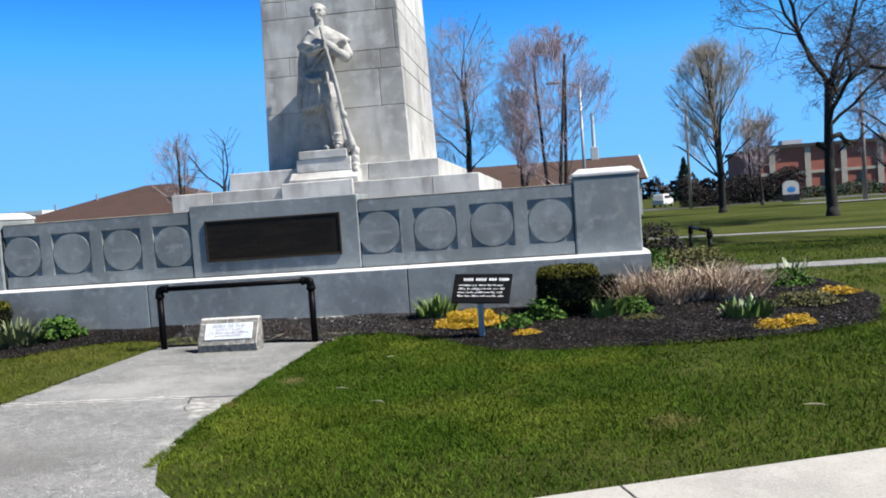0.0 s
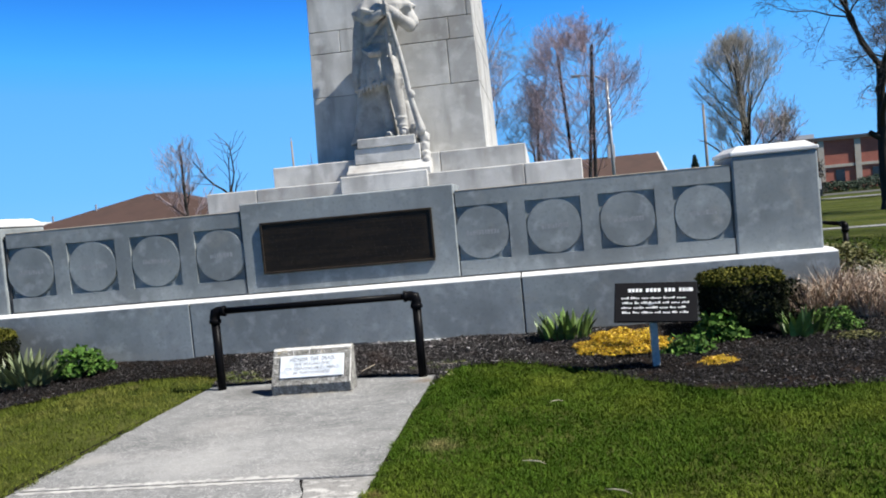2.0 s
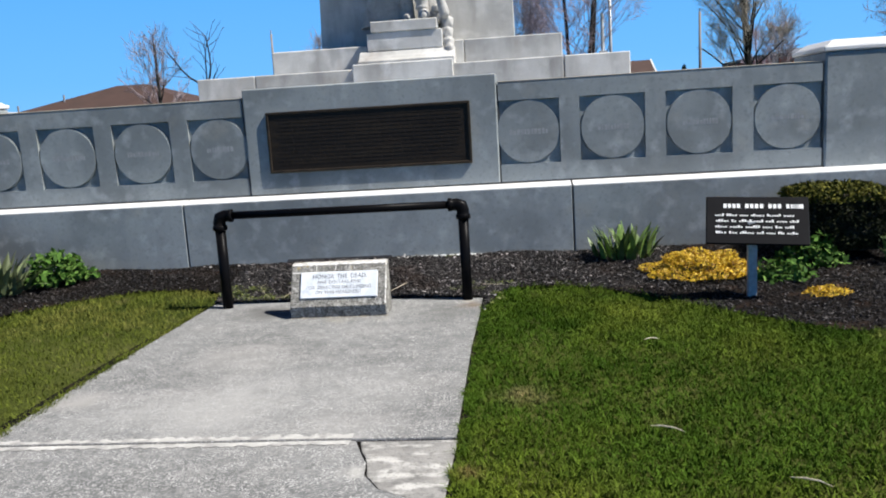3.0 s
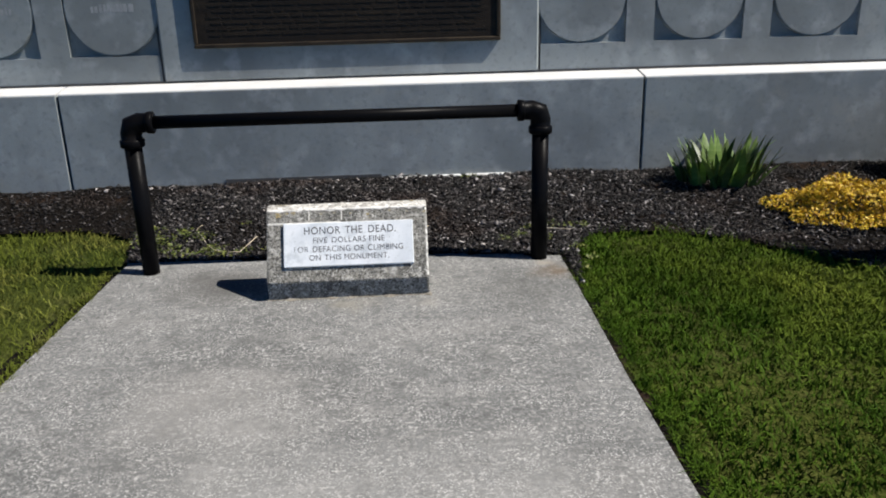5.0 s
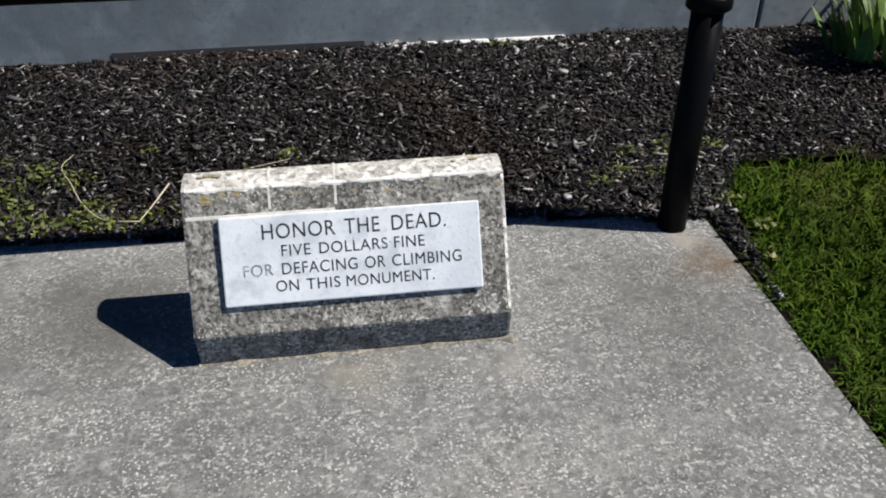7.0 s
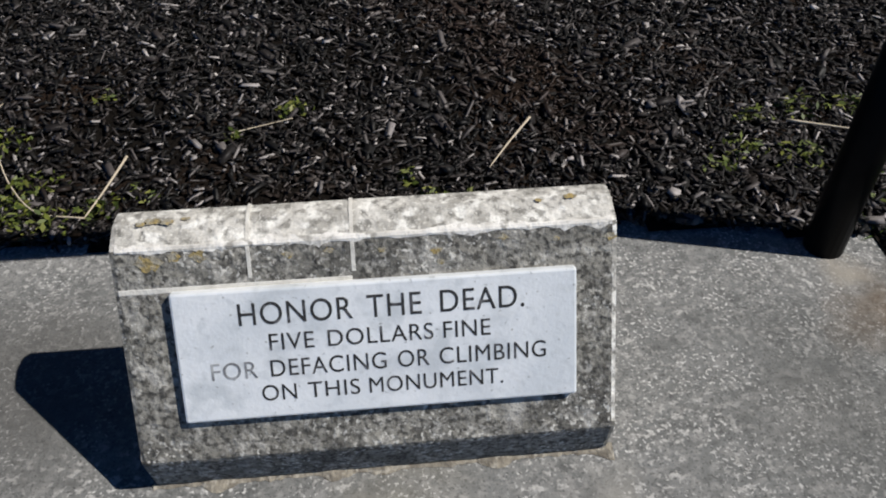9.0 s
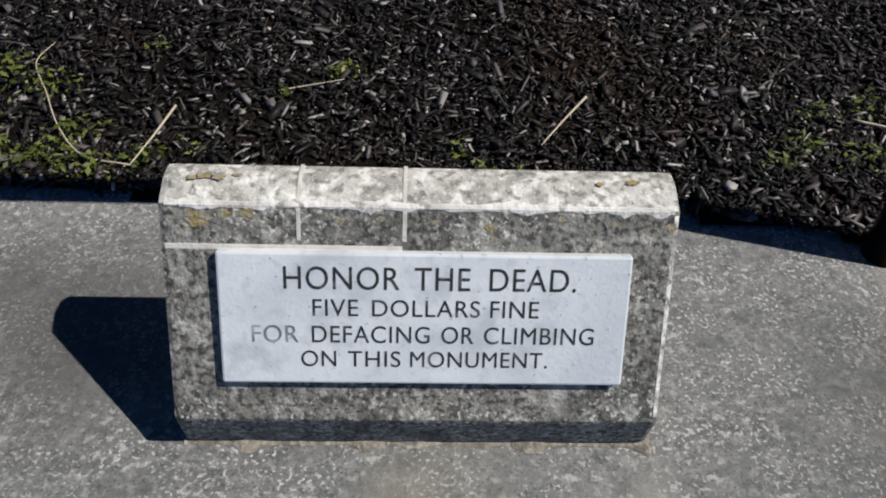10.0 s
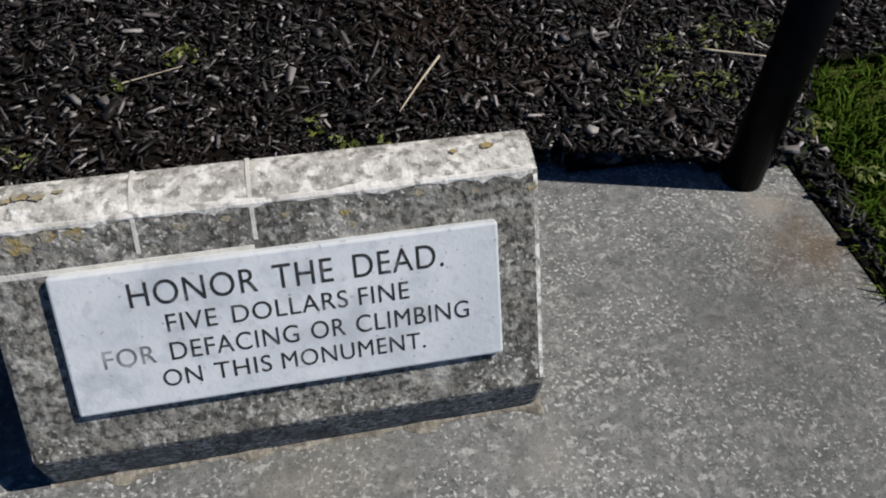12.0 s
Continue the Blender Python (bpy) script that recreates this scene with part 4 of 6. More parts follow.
# statue: one plain mesh
def statue_mesh():
    bm = bmesh.new()
    X, Y, Z = -4.37, 15.80, 2.85

    def P(x, y, z):
        return (X + x, Y + y, Z + z)

    def limb(points, radii, sides=14):
        tube([P(*p) for p in points], radii, sides, bm)
        for p, r in zip(points, radii):
            ball(P(*p), (r, r, r), bm, 2)

    def loft(rows, sides, fold):
        """Rows of z, half width, half depth, middle x and y; fold(angle, z) ripples the cloth."""
        one, rings = bmesh.new(), []
        for z, rx, ry, cx, cy in rows:
            rings.append([one.verts.new(P(cx + rx * fold(a, z)[0] * math.cos(a), cy + ry * fold(a, z)[0] * math.sin(a), z + fold(a, z)[1])) for a in (2 * math.pi * j / sides for j in range(sides))])
        for a, b in zip(rings, rings[1:]):
            for j in range(sides):
                one.faces.new((a[j], a[(j + 1) % sides], b[(j + 1) % sides], b[j]))
        one.faces.new(rings[0][::-1])
        one.faces.new(rings[-1])
        bmesh.ops.recalc_face_normals(one, faces=one.faces[:])
        join(bm, one)

    # long coat, pleated below the belt
    loft(((0.84, 0.31, 0.25, -0.15, 0.0), (1.0, 0.32, 0.26, -0.14, 0.0), (1.25, 0.30, 0.24, -0.11, 0.0), (1.50, 0.26, 0.20, -0.07, 0.0), (1.56, 0.25, 0.19, -0.06, 0.0), (1.62, 0.25, 0.19, -0.05, 0.0), (1.8, 0.29, 0.21, -0.02, 0.0), (2.05, 0.33, 0.21, 0.02, 0.02), (2.24, 0.22, 0.15, 0.0, 0.02)), 72,
         lambda a, z: (1 + (0.10 * max(0.0, 1.6 - z) / 0.75) * math.sin(a * 13 + 0.6), 0.06 * math.cos(a) if z < 0.9 else 0.0))
    # belt and bag
    loft(((1.52, 0.275, 0.215, -0.065, 0.0), (1.59, 0.275, 0.215, -0.06, 0.0)), 40, lambda a, z: (1, 0))
    # heavy sleeve of the blanket coat hanging at the right side
    loft(((0.80, 0.085, 0.12, -0.46, 0.02), (1.0, 0.11, 0.16, -0.45, 0.02), (1.35, 0.12, 0.17, -0.41, 0.02), (1.7, 0.12, 0.16, -0.37, 0.02), (2.0, 0.10, 0.13, -0.32, 0.02)), 24, lambda a, z: (1 + 0.08 * math.sin(a * 5 + z * 4), 0))
    # shoulder cape with a ragged lower edge
    loft(((1.93, 0.44, 0.30, 0.04, 0.0), (1.99, 0.50, 0.34, 0.05, 0.0), (2.05, 0.51, 0.34, 0.05, 0.0), (2.16, 0.41, 0.28, 0.03, 0.0), (2.27, 0.26, 0.20, 0.0, 0.0), (2.35, 0.15, 0.15, -0.01, 0.0)), 72,
         lambda a, z: (1 + (0.05 if z < 2.1 else 0.015) * math.sin(a * 11 + 0.5), (0.035 * math.sin(a * 9 + 1) + 0.03 * math.cos(a) - 0.03 * max(0.0, -math.sin(a))) if z < 2.0 else 0.02 * math.cos(a)))
    # inner cape edge and open collar
    limb([(-0.19, -0.12, 2.28), (-0.10, -0.21, 2.19), (0.0, -0.24, 2.13), (0.10, -0.21, 2.20), (0.17, -0.12, 2.29)], [0.035, 0.04, 0.04, 0.04, 0.035], 8)
    limb([(-0.24, -0.30, 2.02), (-0.08, -0.34, 1.95), (0.06, -0.33, 2.0)], [0.03, 0.035, 0.03], 8)
    # neck, head with hair, brow, nose, chin and ears
    limb([(-0.01, 0.0, 2.3), (-0.01, -0.02, 2.50)], [0.095, 0.085])
    ball(P(-0.01, -0.03, 2.62), (0.115, 0.14, 0.16), bm, 3)
    ball(P(-0.02, 0.025, 2.69), (0.145, 0.155, 0.135), bm, 3)
    ball(P(-0.01, -0.08, 2.50), (0.075, 0.085, 0.06), bm, 3)
    limb([(-0.09, -0.135, 2.665), (-0.01, -0.16, 2.672), (0.07, -0.135, 2.665)], [0.022, 0.024, 0.022], 8)
    limb([(-0.01, -0.165, 2.65), (-0.01, -0.20, 2.585)], [0.016, 0.028], 8)
    limb([(-0.05, -0.145, 2.535), (-0.01, -0.158, 2.537), (0.03, -0.145, 2.535)], [0.014, 0.016, 0.014], 8)
    for s in (-1, 1):
        ball(P(-0.01 + s * 0.125, 0.0, 2.61), (0.022, 0.04, 0.055), bm)
        ball(P(-0.01 + s * 0.06, -0.115, 2.58), (0.035, 0.03, 0.04), bm)
    for i in range(9):
        a = math.pi * (0.05 + 0.9 * i / 8)
        limb([(-0.02 + 0.13 * math.cos(a), 0.0, 2.70 + 0.07 * math.sin(a)), (-0.02 + 0.15 * math.cos(a + 0.2), 0.10, 2.64 + 0.09 * math.sin(a))], [0.035, 0.03], 6)
    # arms meeting on the muzzle, cuffs and hands
    limb([(0.40, 0.0, 2.02), (0.50, -0.04, 1.80), (0.47, -0.12, 1.73), (0.32, -0.28, 1.84), (0.20, -0.34, 1.96)], [0.12, 0.115, 0.105, 0.09, 0.07])
    limb([(0.33, -0.27, 1.835), (0.29, -0.30, 1.87)], [0.10, 0.095])
    limb([(-0.20, -0.18, 1.88), (-0.08, -0.28, 1.87), (0.08, -0.35, 1.92)], [0.09, 0.08, 0.065])
    for k in range(4):
        limb([(0.10, -0.37, 2.03 - 0.045 * k), (0.17, -0.41, 2.02 - 0.045 * k), (0.22, -0.36, 2.0 - 0.045 * k)], [0.026, 0.027, 0.026], 6)
    # legs in leggings with fringed knees, and moccasins
    limb([(0.08, -0.08, 1.2), (0.13, -0.16, 0.98), (0.17, -0.13, 0.62), (0.20, -0.10, 0.32), (0.22, -0.10, 0.10)], [0.15, 0.135, 0.11, 0.095, 0.075])
    limb([(-0.14, 0.05, 1.0), (-0.08, 0.04, 0.6), (-0.02, 0.05, 0.32), (0.01, 0.04, 0.10)], [0.14, 0.115, 0.10, 0.075])
    limb([(0.22, -0.10, 0.07), (0.24, -0.20, 0.06), (0.25, -0.30, 0.045)], [0.08, 0.075, 0.055])
    limb([(0.01, 0.04, 0.07), (0.0, -0.06, 0.06), (-0.02, -0.16, 0.045)], [0.08, 0.075, 0.055])
    for z, r in ((1.0, 0.15), (0.90, 0.15), (0.30, 0.112), (0.18, 0.10)):
        ball(P(0.13 + (1.0 - z) * 0.09, -0.14 + 0.05 * (1 - z), z), (r, r, 0.035), bm)
    for i in range(7):
        limb([(0.02 + 0.045 * i, -0.26 + 0.012 * i, 0.90), (0.03 + 0.045 * i, -0.27 + 0.012 * i, 0.80)], [0.022, 0.012], 6)
    # fringe of the coat
    for i in range(15):
        a = math.pi * (1.0 + i / 14)
        limb([(-0.15 + 0.31 * math.cos(a), 0.25 * math.sin(a), 0.87 + 0.06 * math.cos(a)), (-0.15 + 0.32 * math.cos(a), 0.26 * math.sin(a), 0.77 + 0.06 * math.cos(a))], [0.026, 0.014], 6)
    # open front of the coat, strap and powder horn
    limb([(0.10, -0.23, 1.7), (0.13, -0.25, 1.4), (0.16, -0.27, 0.95)], [0.03, 0.035, 0.035], 8)
    limb([(0.24, -0.19, 2.02), (0.0, -0.24, 1.75), (-0.24, -0.19, 1.5)], [0.022, 0.024, 0.022], 6)
    limb([(-0.30, -0.20, 1.42), (-0.18, -0.27, 1.33), (-0.04, -0.27, 1.34)], [0.03, 0.05, 0.065], 8)
    # long rifle with its lock and butt
    limb([(0.11, -0.38, 2.27), (0.19, -0.38, 1.85), (0.30, -0.36, 1.31)], [0.028, 0.032, 0.040], 10)
    limb([(0.30, -0.36, 1.31), (0.36, -0.35, 0.95), (0.41, -0.34, 0.58)], [0.042, 0.042, 0.045], 10)
    limb([(0.41, -0.34, 0.58), (0.47, -0.32, 0.30), (0.53, -0.31, 0.06)], [0.045, 0.055, 0.075], 10)
    ball(P(0.43, -0.35, 0.62), (0.06, 0.05, 0.07), bm)
    # rock at his back and the tumbled stones by the butt
    loft(((-0.02, 0.42, 0.30, -0.34, 0.26), (0.08, 0.38, 0.29, -0.33, 0.26), (0.4, 0.33, 0.28, -0.29, 0.26), (0.9, 0.28, 0.27, -0.25, 0.26), (1.30, 0.22, 0.24, -0.24, 0.26)), 28, lambda a, z: (1 + 0.05 * math.sin(a * 5 + z * 3), 0))
    limb([(-0.15, 0.22, 0.0), (-0.12, 0.2, 0.9)], [0.20, 0.15])
    limb([(0.32, 0.10, 0.0), (0.28, 0.12, 0.5)], [0.15, 0.10])
    for x, y, z, r in ((0.38, -0.05, 0.05, 0.12), (0.47, -0.10, 0.0, 0.12), (0.55, -0.22, -0.06, 0.11), (0.54, -0.24, -0.2, 0.11), (0.56, -0.28, -0.34, 0.10), (0.58, -0.36, -0.44, 0.09), (0.40, -0.14, 0.14, 0.08)):
        ball(P(x, y, z), (r, r * 0.95, r * 1.1), bm, 1)
    me = bpy.data.meshes.new("statue")
    bm.to_mesh(me)
    bm.free()
    return me


statue = mesh_part("statue", statue_mesh(), statue_stone)
rm = statue.modifiers.new("merge", "REMESH")
rm.mode, rm.voxel_size, rm.use_smooth_shade = "VOXEL", 0.013, True
sm = statue.modifiers.new("soften", "SMOOTH")
sm.factor, sm.iterations = 0.5, 1
tagged(statue, "weathered granite statue of a caped frontiersman resting on a long rifle", "statue")

# ---- warning marker ----
marker = thing("warning_marker", "lichen-stained sloping cast stone block with a white marble tablet", "marker stone")
SX0, SX1 = -4.752, -3.982
RY, RZ = 10.350, 0.392      # ridge of the sloping face
SECTION = [(10.205, 0.0), (10.186, 0.097), (10.199, 0.114), (RY + 0.004, RZ + 0.010), (RY + 0.05, RZ + 0.024), (RY + 0.083, RZ + 0.020), (RY + 0.098, RZ + 0.004), (RY + 0.102, 0.0)]
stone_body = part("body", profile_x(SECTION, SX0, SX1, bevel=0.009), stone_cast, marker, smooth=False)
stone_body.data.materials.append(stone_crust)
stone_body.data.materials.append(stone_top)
# faces turned up or to +x: paler stone, with their sunlight in the colour
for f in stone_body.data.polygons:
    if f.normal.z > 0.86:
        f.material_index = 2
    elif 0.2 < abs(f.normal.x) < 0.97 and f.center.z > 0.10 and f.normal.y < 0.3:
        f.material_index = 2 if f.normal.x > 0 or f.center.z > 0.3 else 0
# crumbled bedding mortar along the foot
bedding, last = bmesh.new(), None
for i in range(90):
    x = SX0 - 0.004 + (SX1 - SX0 + 0.014) * i / 89
    w = 0.004 + 0.016 * max(0.0, math.sin(x * 19 + 2) * math.sin(x * 47)) + 0.005 * random.random()
    ring = [bedding.verts.new((x, yy, zz)) for yy, zz in ((10.205 - w, 0.0012), (10.205 - 0.3 * w, 0.002 + 0.25 * w), (10.212, 0.003 + 0.3 * w))]
    if last:
        for k in range(2):
            bedding.faces.new((last[k], ring[k], ring[k + 1], last[k + 1]))
    last = ring
bmesh.ops.recalc_face_normals(bedding, faces=bedding.faces[:])
part("bedding", bedding, mortar_tan, marker, "crumbled tan bedding mortar")
SLOPE = math.degrees(math.atan2(RZ - 0.104, RY - 10.199))
FACE = pose(-4.360, 10.2745, 0.2480, SLOPE)          # on the sloping face, local x along it, y up it, z out of it
tablet = part("tablet", box(-0.309, -0.106, -0.010, 0.309, 0.106, 0.018, 0.004, segments=2), marble, marker, "white marble tablet with carved capitals")
tablet.matrix_local = FACE


def lettering(text, x0, x1, y, height, material):
    cu = bpy.data.curves.new("words", "FONT")
    cu.body, cu.size, cu.extrude, cu.space_character = text, 1.0, 0.0, 1.08
    cu.offset = 0.0005
    ob = new("words", cu)
    bpy.context.view_layer.update()
    me = bpy.data.meshes.new_from_object(ob.evaluated_get(bpy.context.evaluated_depsgraph_get()))
    bpy.data.objects.remove(ob)
    co = np.empty(len(me.vertices) * 3, np.float32)
    me.vertices.foreach_get("co", co)
    co = co.reshape(-1, 3)
    lo, hi = co.min(0), co.max(0)
    co[:, 0] = x0 + (co[:, 0] - lo[0]) / (hi[0] - lo[0]) * (x1 - x0)
    co[:, 1] = y + (co[:, 1] - lo[1]) / (hi[1] - lo[1]) * height - height / 2
    co[:, 2] = 0.0186
    me.vertices.foreach_set("co", co.ravel())
    me.materials.clear()
    return tagged(mesh_part("inscription", me, material, tablet), kind="stuff")


for y, height, words in ((0.067, 0.036, (("HONOR", -0.210, -0.038), ("THE", -0.016, 0.067), ("DEAD.", 0.096, 0.226))),
                         (0.020, 0.027, (("FIVE", -0.168, -0.100), ("DOLLARS", -0.079, 0.083), ("FINE", 0.099, 0.172))),
                         (-0.023, 0.028, (("FOR", -0.260, -0.190), ("DEFACING", -0.170, 0.008), ("OR", 0.026, 0.075), ("CLIMBING", 0.091, 0.259))),
                         (-0.0635, 0.0265, (("ON", -0.187, -0.134), ("THIS", -0.116, -0.036), ("MONUMENT.", -0.021, 0.190)))):
    for word, x0, x1 in words:
        lettering(word, x0, x1, y, height, letter_faded if word == "FOR" else letter_dark)
# mortar lines of old repairs
for x in (-4.548, -4.392):
    part("mortar_line", profile_x([(RY - 0.036, RZ - 0.066), (RY - 0.0018, RZ + 0.0015), (RY + 0.0035, RZ + 0.0092), (RY + 0.0105, RZ + 0.0132), (RY + 0.05, RZ + 0.0254), (RY + 0.083, RZ + 0.0214), (RY + 0.08, RZ + 0.005), (RY, RZ - 0.02), (RY - 0.02, RZ - 0.07)], x - 0.003, x + 0.003), mortar, marker, "pale mortar line")
part("mortar_line", profile_x([(RY - 0.0255, RZ - 0.0435), (RY - 0.0294, RZ - 0.051), (RY - 0.017, RZ - 0.0515), (RY - 0.012, RZ - 0.0435)], -4.745, -4.395, bevel=0.001), mortar, marker, "pale mortar line")
# ochre lichen
for lx, ly, lr in ((-0.335, 0.152, 0.022), (-0.295, 0.160, 0.013), (-0.262, 0.157, 0.015), (0.20, 0.158, 0.009), (0.28, 0.150, 0.007), (-0.13, 0.152, 0.010), (-0.068, 0.155, 0.008), (0.012, 0.150, 0.008), (0.095, 0.143, 0.010), (0.365, 0.148, 0.011), (-0.355, 0.02, 0.008), (0.10, 0.125, 0.007)):
    sp = bmesh.new()
    ring = [sp.verts.new((lx + lr * random.uniform(0.5, 1.2) * math.cos(a), ly + lr * 0.8 * random.uniform(0.4, 1.0) * math.sin(a), 0.0024)) for a in (6.2832 * q / 14 for q in range(14))]
    sp.faces.new(ring)
    o = part("lichen_spot", sp, lichen, marker, "ochre lichen")
    o.matrix_local = FACE
for lx, ly, lr in ((-4.690, RY + 0.050, 0.014), (-4.668, RY + 0.046, 0.012), (-4.707, RY + 0.044, 0.010), (-4.64, RY + 0.052, 0.008), (-4.05, RY + 0.05, 0.012), (-4.10, RY + 0.045, 0.008)):
    sp = bmesh.new()
    sp.faces.new([sp.verts.new((lx + lr * random.uniform(0.6, 1.2) * math.cos(a), ly + lr * 0.7 * random.uniform(0.5, 1.0) * math.sin(a), RZ + 0.0252)) for a in (6.2832 * q / 14 for q in range(14))])
    part("lichen_spot", sp, lichen, marker, "ochre lichen")
# ragged pale crust along the ridge, with the edge's sun highlight in its colour
crust = bmesh.new()
last = None
for i in range(121):
    x = SX0 + 0.010 + (SX1 - SX0 - 0.020) * i / 120
    ragged = 0.5 + 0.25 * math.sin(x * 31 + 1.1) + 0.25 * math.sin(x * 83 + 2 * math.sin(x * 17))
    other = 0.5 + 0.3 * math.sin(x * 23 + 4) + 0.2 * math.sin(x * 71 + 1)
    e = 0.004 + 0.010 * ragged ** 2 * random.uniform(0.3, 1.1)
    g = 0.004 + 0.012 * other ** 1.5 * random.uniform(0.4, 1.1)
    ring = [crust.verts.new((x, RY + 0.004 + y, RZ + 0.010 + z)) for y, z in ((-0.461 * e - 0.0007, -0.887 * e + 0.0004), (-0.0022, -0.0010), (0.0016, 0.0017), (0.956 * g - 0.0002, 0.291 * g + 0.0008), (0.012, -0.010))]
    if last:
        for k in range(5):
            crust.faces.new((last[k], last[(k + 1) % 5], ring[(k + 1) % 5], ring[k]))
    last = ring
bmesh.ops.recalc_face_normals(crust, faces=crust.faces[:])
part("crust", crust, stone_crust, marker, "pale crust with a painted sun highlight along the ridge")


# ---- pipe rails ----
def pipe_rail(width):
    t = thing("pipe_rail", "black painted iron pipe rail with threaded elbows, set in concrete", "railing", "pipe rails round the monument")
    half, top = width / 2, 0.797
    for s in (-1, 1):
        part("post", tube([(s * half, 0, -0.12), (s * half, 0, 0.70)], 0.0435, 20), pipe_black, t, smooth=True)
        el = tube([(s * half, 0, 0.685), (s * half, 0, 0.715), (s * half, 0, 0.72), (s * half, 0, 0.745), (s * (half - 0.012), 0, top - 0.012), (s * (half - 0.048), 0, top),
                   (s * (half - 0.085), 0, top), (s * (half - 0.09), 0, top), (s * (half - 0.118), 0, top)], [0.057, 0.057, 0.052, 0.053, 0.056, 0.051, 0.048, 0.053, 0.053], 20)
        e = part("elbow", el, pipe_black, t, smooth=True)
        part("collar", tube([(s * half, 0, 0.676), (s * half, 0, 0.682), (s * half, 0, 0.712), (s * half, 0, 0.718)], [0.054, 0.061, 0.061, 0.054], 20), pipe_black, e, smooth=True)
        part("collar", tube([(s * (half - 0.086), 0, top), (s * (half - 0.09), 0, top), (s * (half - 0.116), 0, top), (s * (half - 0.12), 0, top)], [0.049, 0.055, 0.055, 0.049], 20), pipe_black, e, smooth=True)
    part("crossbar", tube([(-half + 0.09, 0, top), (half - 0.09, 0, top)], 0.033, 18), pipe_black, t, smooth=True)
    return t


rail = pipe_rail(2.065)
rail.matrix_basis = pose(-4.408, 10.672, 0.0)
copy_thing(rail, pose(MX + 7.1, MY, 0.0, 0, 0, 90))

# ---- memorial sign ----
sign = thing("memorial_sign", "small black memorial sign with white lettering on a grey post", "sign")
SG = pose(-1.145, 10.32, 0.60, 56, 2, -11) @ Matrix.Diagonal((1.10, 0.97, 1, 1))
part("post", box(-1.212, 10.30, 0.0, -1.144, 10.34, 0.60, 0.004), galvanised, sign)
board = part("board", box(-0.33, -0.205, -0.012, 0.33, 0.205, 0.012, 0.006), sign_black, sign)
board.matrix_local = SG
for y, x0, x1, h in ((0.125, -0.215, 0.225, 0.045), (0.045, -0.27, 0.26, 0.026), (-0.005, -0.265, 0.27, 0.026), (-0.055, -0.27, 0.27, 0.026), (-0.105, -0.265, 0.24, 0.026)):
    row = bmesh.new()
    x = x0
    while x < x1 - 0.02:
        w = random.uniform(0.035, 0.10) if h < 0.04 else random.uniform(0.07, 0.16)
        n = max(1, round(w / (h * 0.62)))
        for i in range(n):
            hh = h * (0.5 if (h < 0.04 and random.random() < 0.6) else 1.0) * 0.8
            box(x + i * w / n, y - h / 2, 0.0125, min(x + (i + 0.72) * w / n, x1), y - h / 2 + hh, 0.0135, bm=row)
        x += w + h * 0.55
    tagged(part("inscription", row, sign_white, board, "white illegible lettering"), kind="stuff")


# ---- planting ----
def iris_clump(x, y, n, spread, height, material, label):
    t = thing("iris_clump", label, "plant", at=(x, y, bed_z(x, y) - 0.01))
    kinds = []
    for k in range(4):
        bm = bmesh.new()
        bend, w = 0.10 + 0.09 * k, 0.027 + 0.004 * (k % 2)
        rows = []
        for i in range(6):
            s = i / 5
            z, o = s * (1 - 0.25 * bend * s), bend * s * s * 1.6
            half = w * (0.85 + 0.35 * math.sin(s * 2.6)) * (1 - s ** 3) + 0.0006
            rows.append((bm.verts.new((-half, o * 0.6, z * 1.0)), bm.verts.new((0, o * 0.6 - 0.004, z)), bm.verts.new((half, o * 0.6, z))))
        for a, b in zip(rows, rows[1:]):
            for i in (0, 1):
                bm.faces.new((a[i], a[i + 1], b[i + 1], b[i]))
        me = bpy.data.meshes.new("leaf")
        bm.to_mesh(me)
        bm.free()
        me.materials.append(material)
        me.polygons.foreach_set("use_smooth", [True] * len(me.polygons))
        kinds.append(me)
    for i in range(n):
        r, a = spread * math.sqrt(random.random()), random.uniform(0, 6.283)
        o = new("leaf", kinds[i % 4])
        o.parent = t
        h = height * random.uniform(0.55, 1.1)
        lean = 2 + (34 if material is leaf_iris else 58) * r / spread * random.random() ** (1.5 if material is leaf_iris else 0.9)
        o.matrix_local = Matrix.Translation((r * math.cos(a), r * 0.8 * math.sin(a), 0)) @ pose(0, 0, 0, 0, 0, math.degrees(a) - 90 + random.uniform(-50, 50)) @ pose(0, 0, 0, -lean) @ Matrix.Diagonal((random.uniform(0.55, 1.0), h, h, 1))
    return t


iris_clump(-1.93, 11.84, 95, 0.27, 0.34, leaf_iris, "clump of upright sword-shaped iris leaves in mulch")
iris_clump(-8.10, 11.42, 120, 0.36, 0.42, leaf_iris_grey, "clump of grey-green iris leaves in mulch")
iris_clump(0.36, 11.20, 40, 0.20, 0.30, leaf_iris, "small clump of broad green bulb leaves")
iris_clump(2.0, 10.65, 60, 0.30, 0.28, leaf_iris, "spreading clump of broad green bulb leaves")
iris_clump(3.28, 13.45, 34, 0.24, 0.45, leaf_iris_grey, "pale variegated leafy clump beside the bed edge")


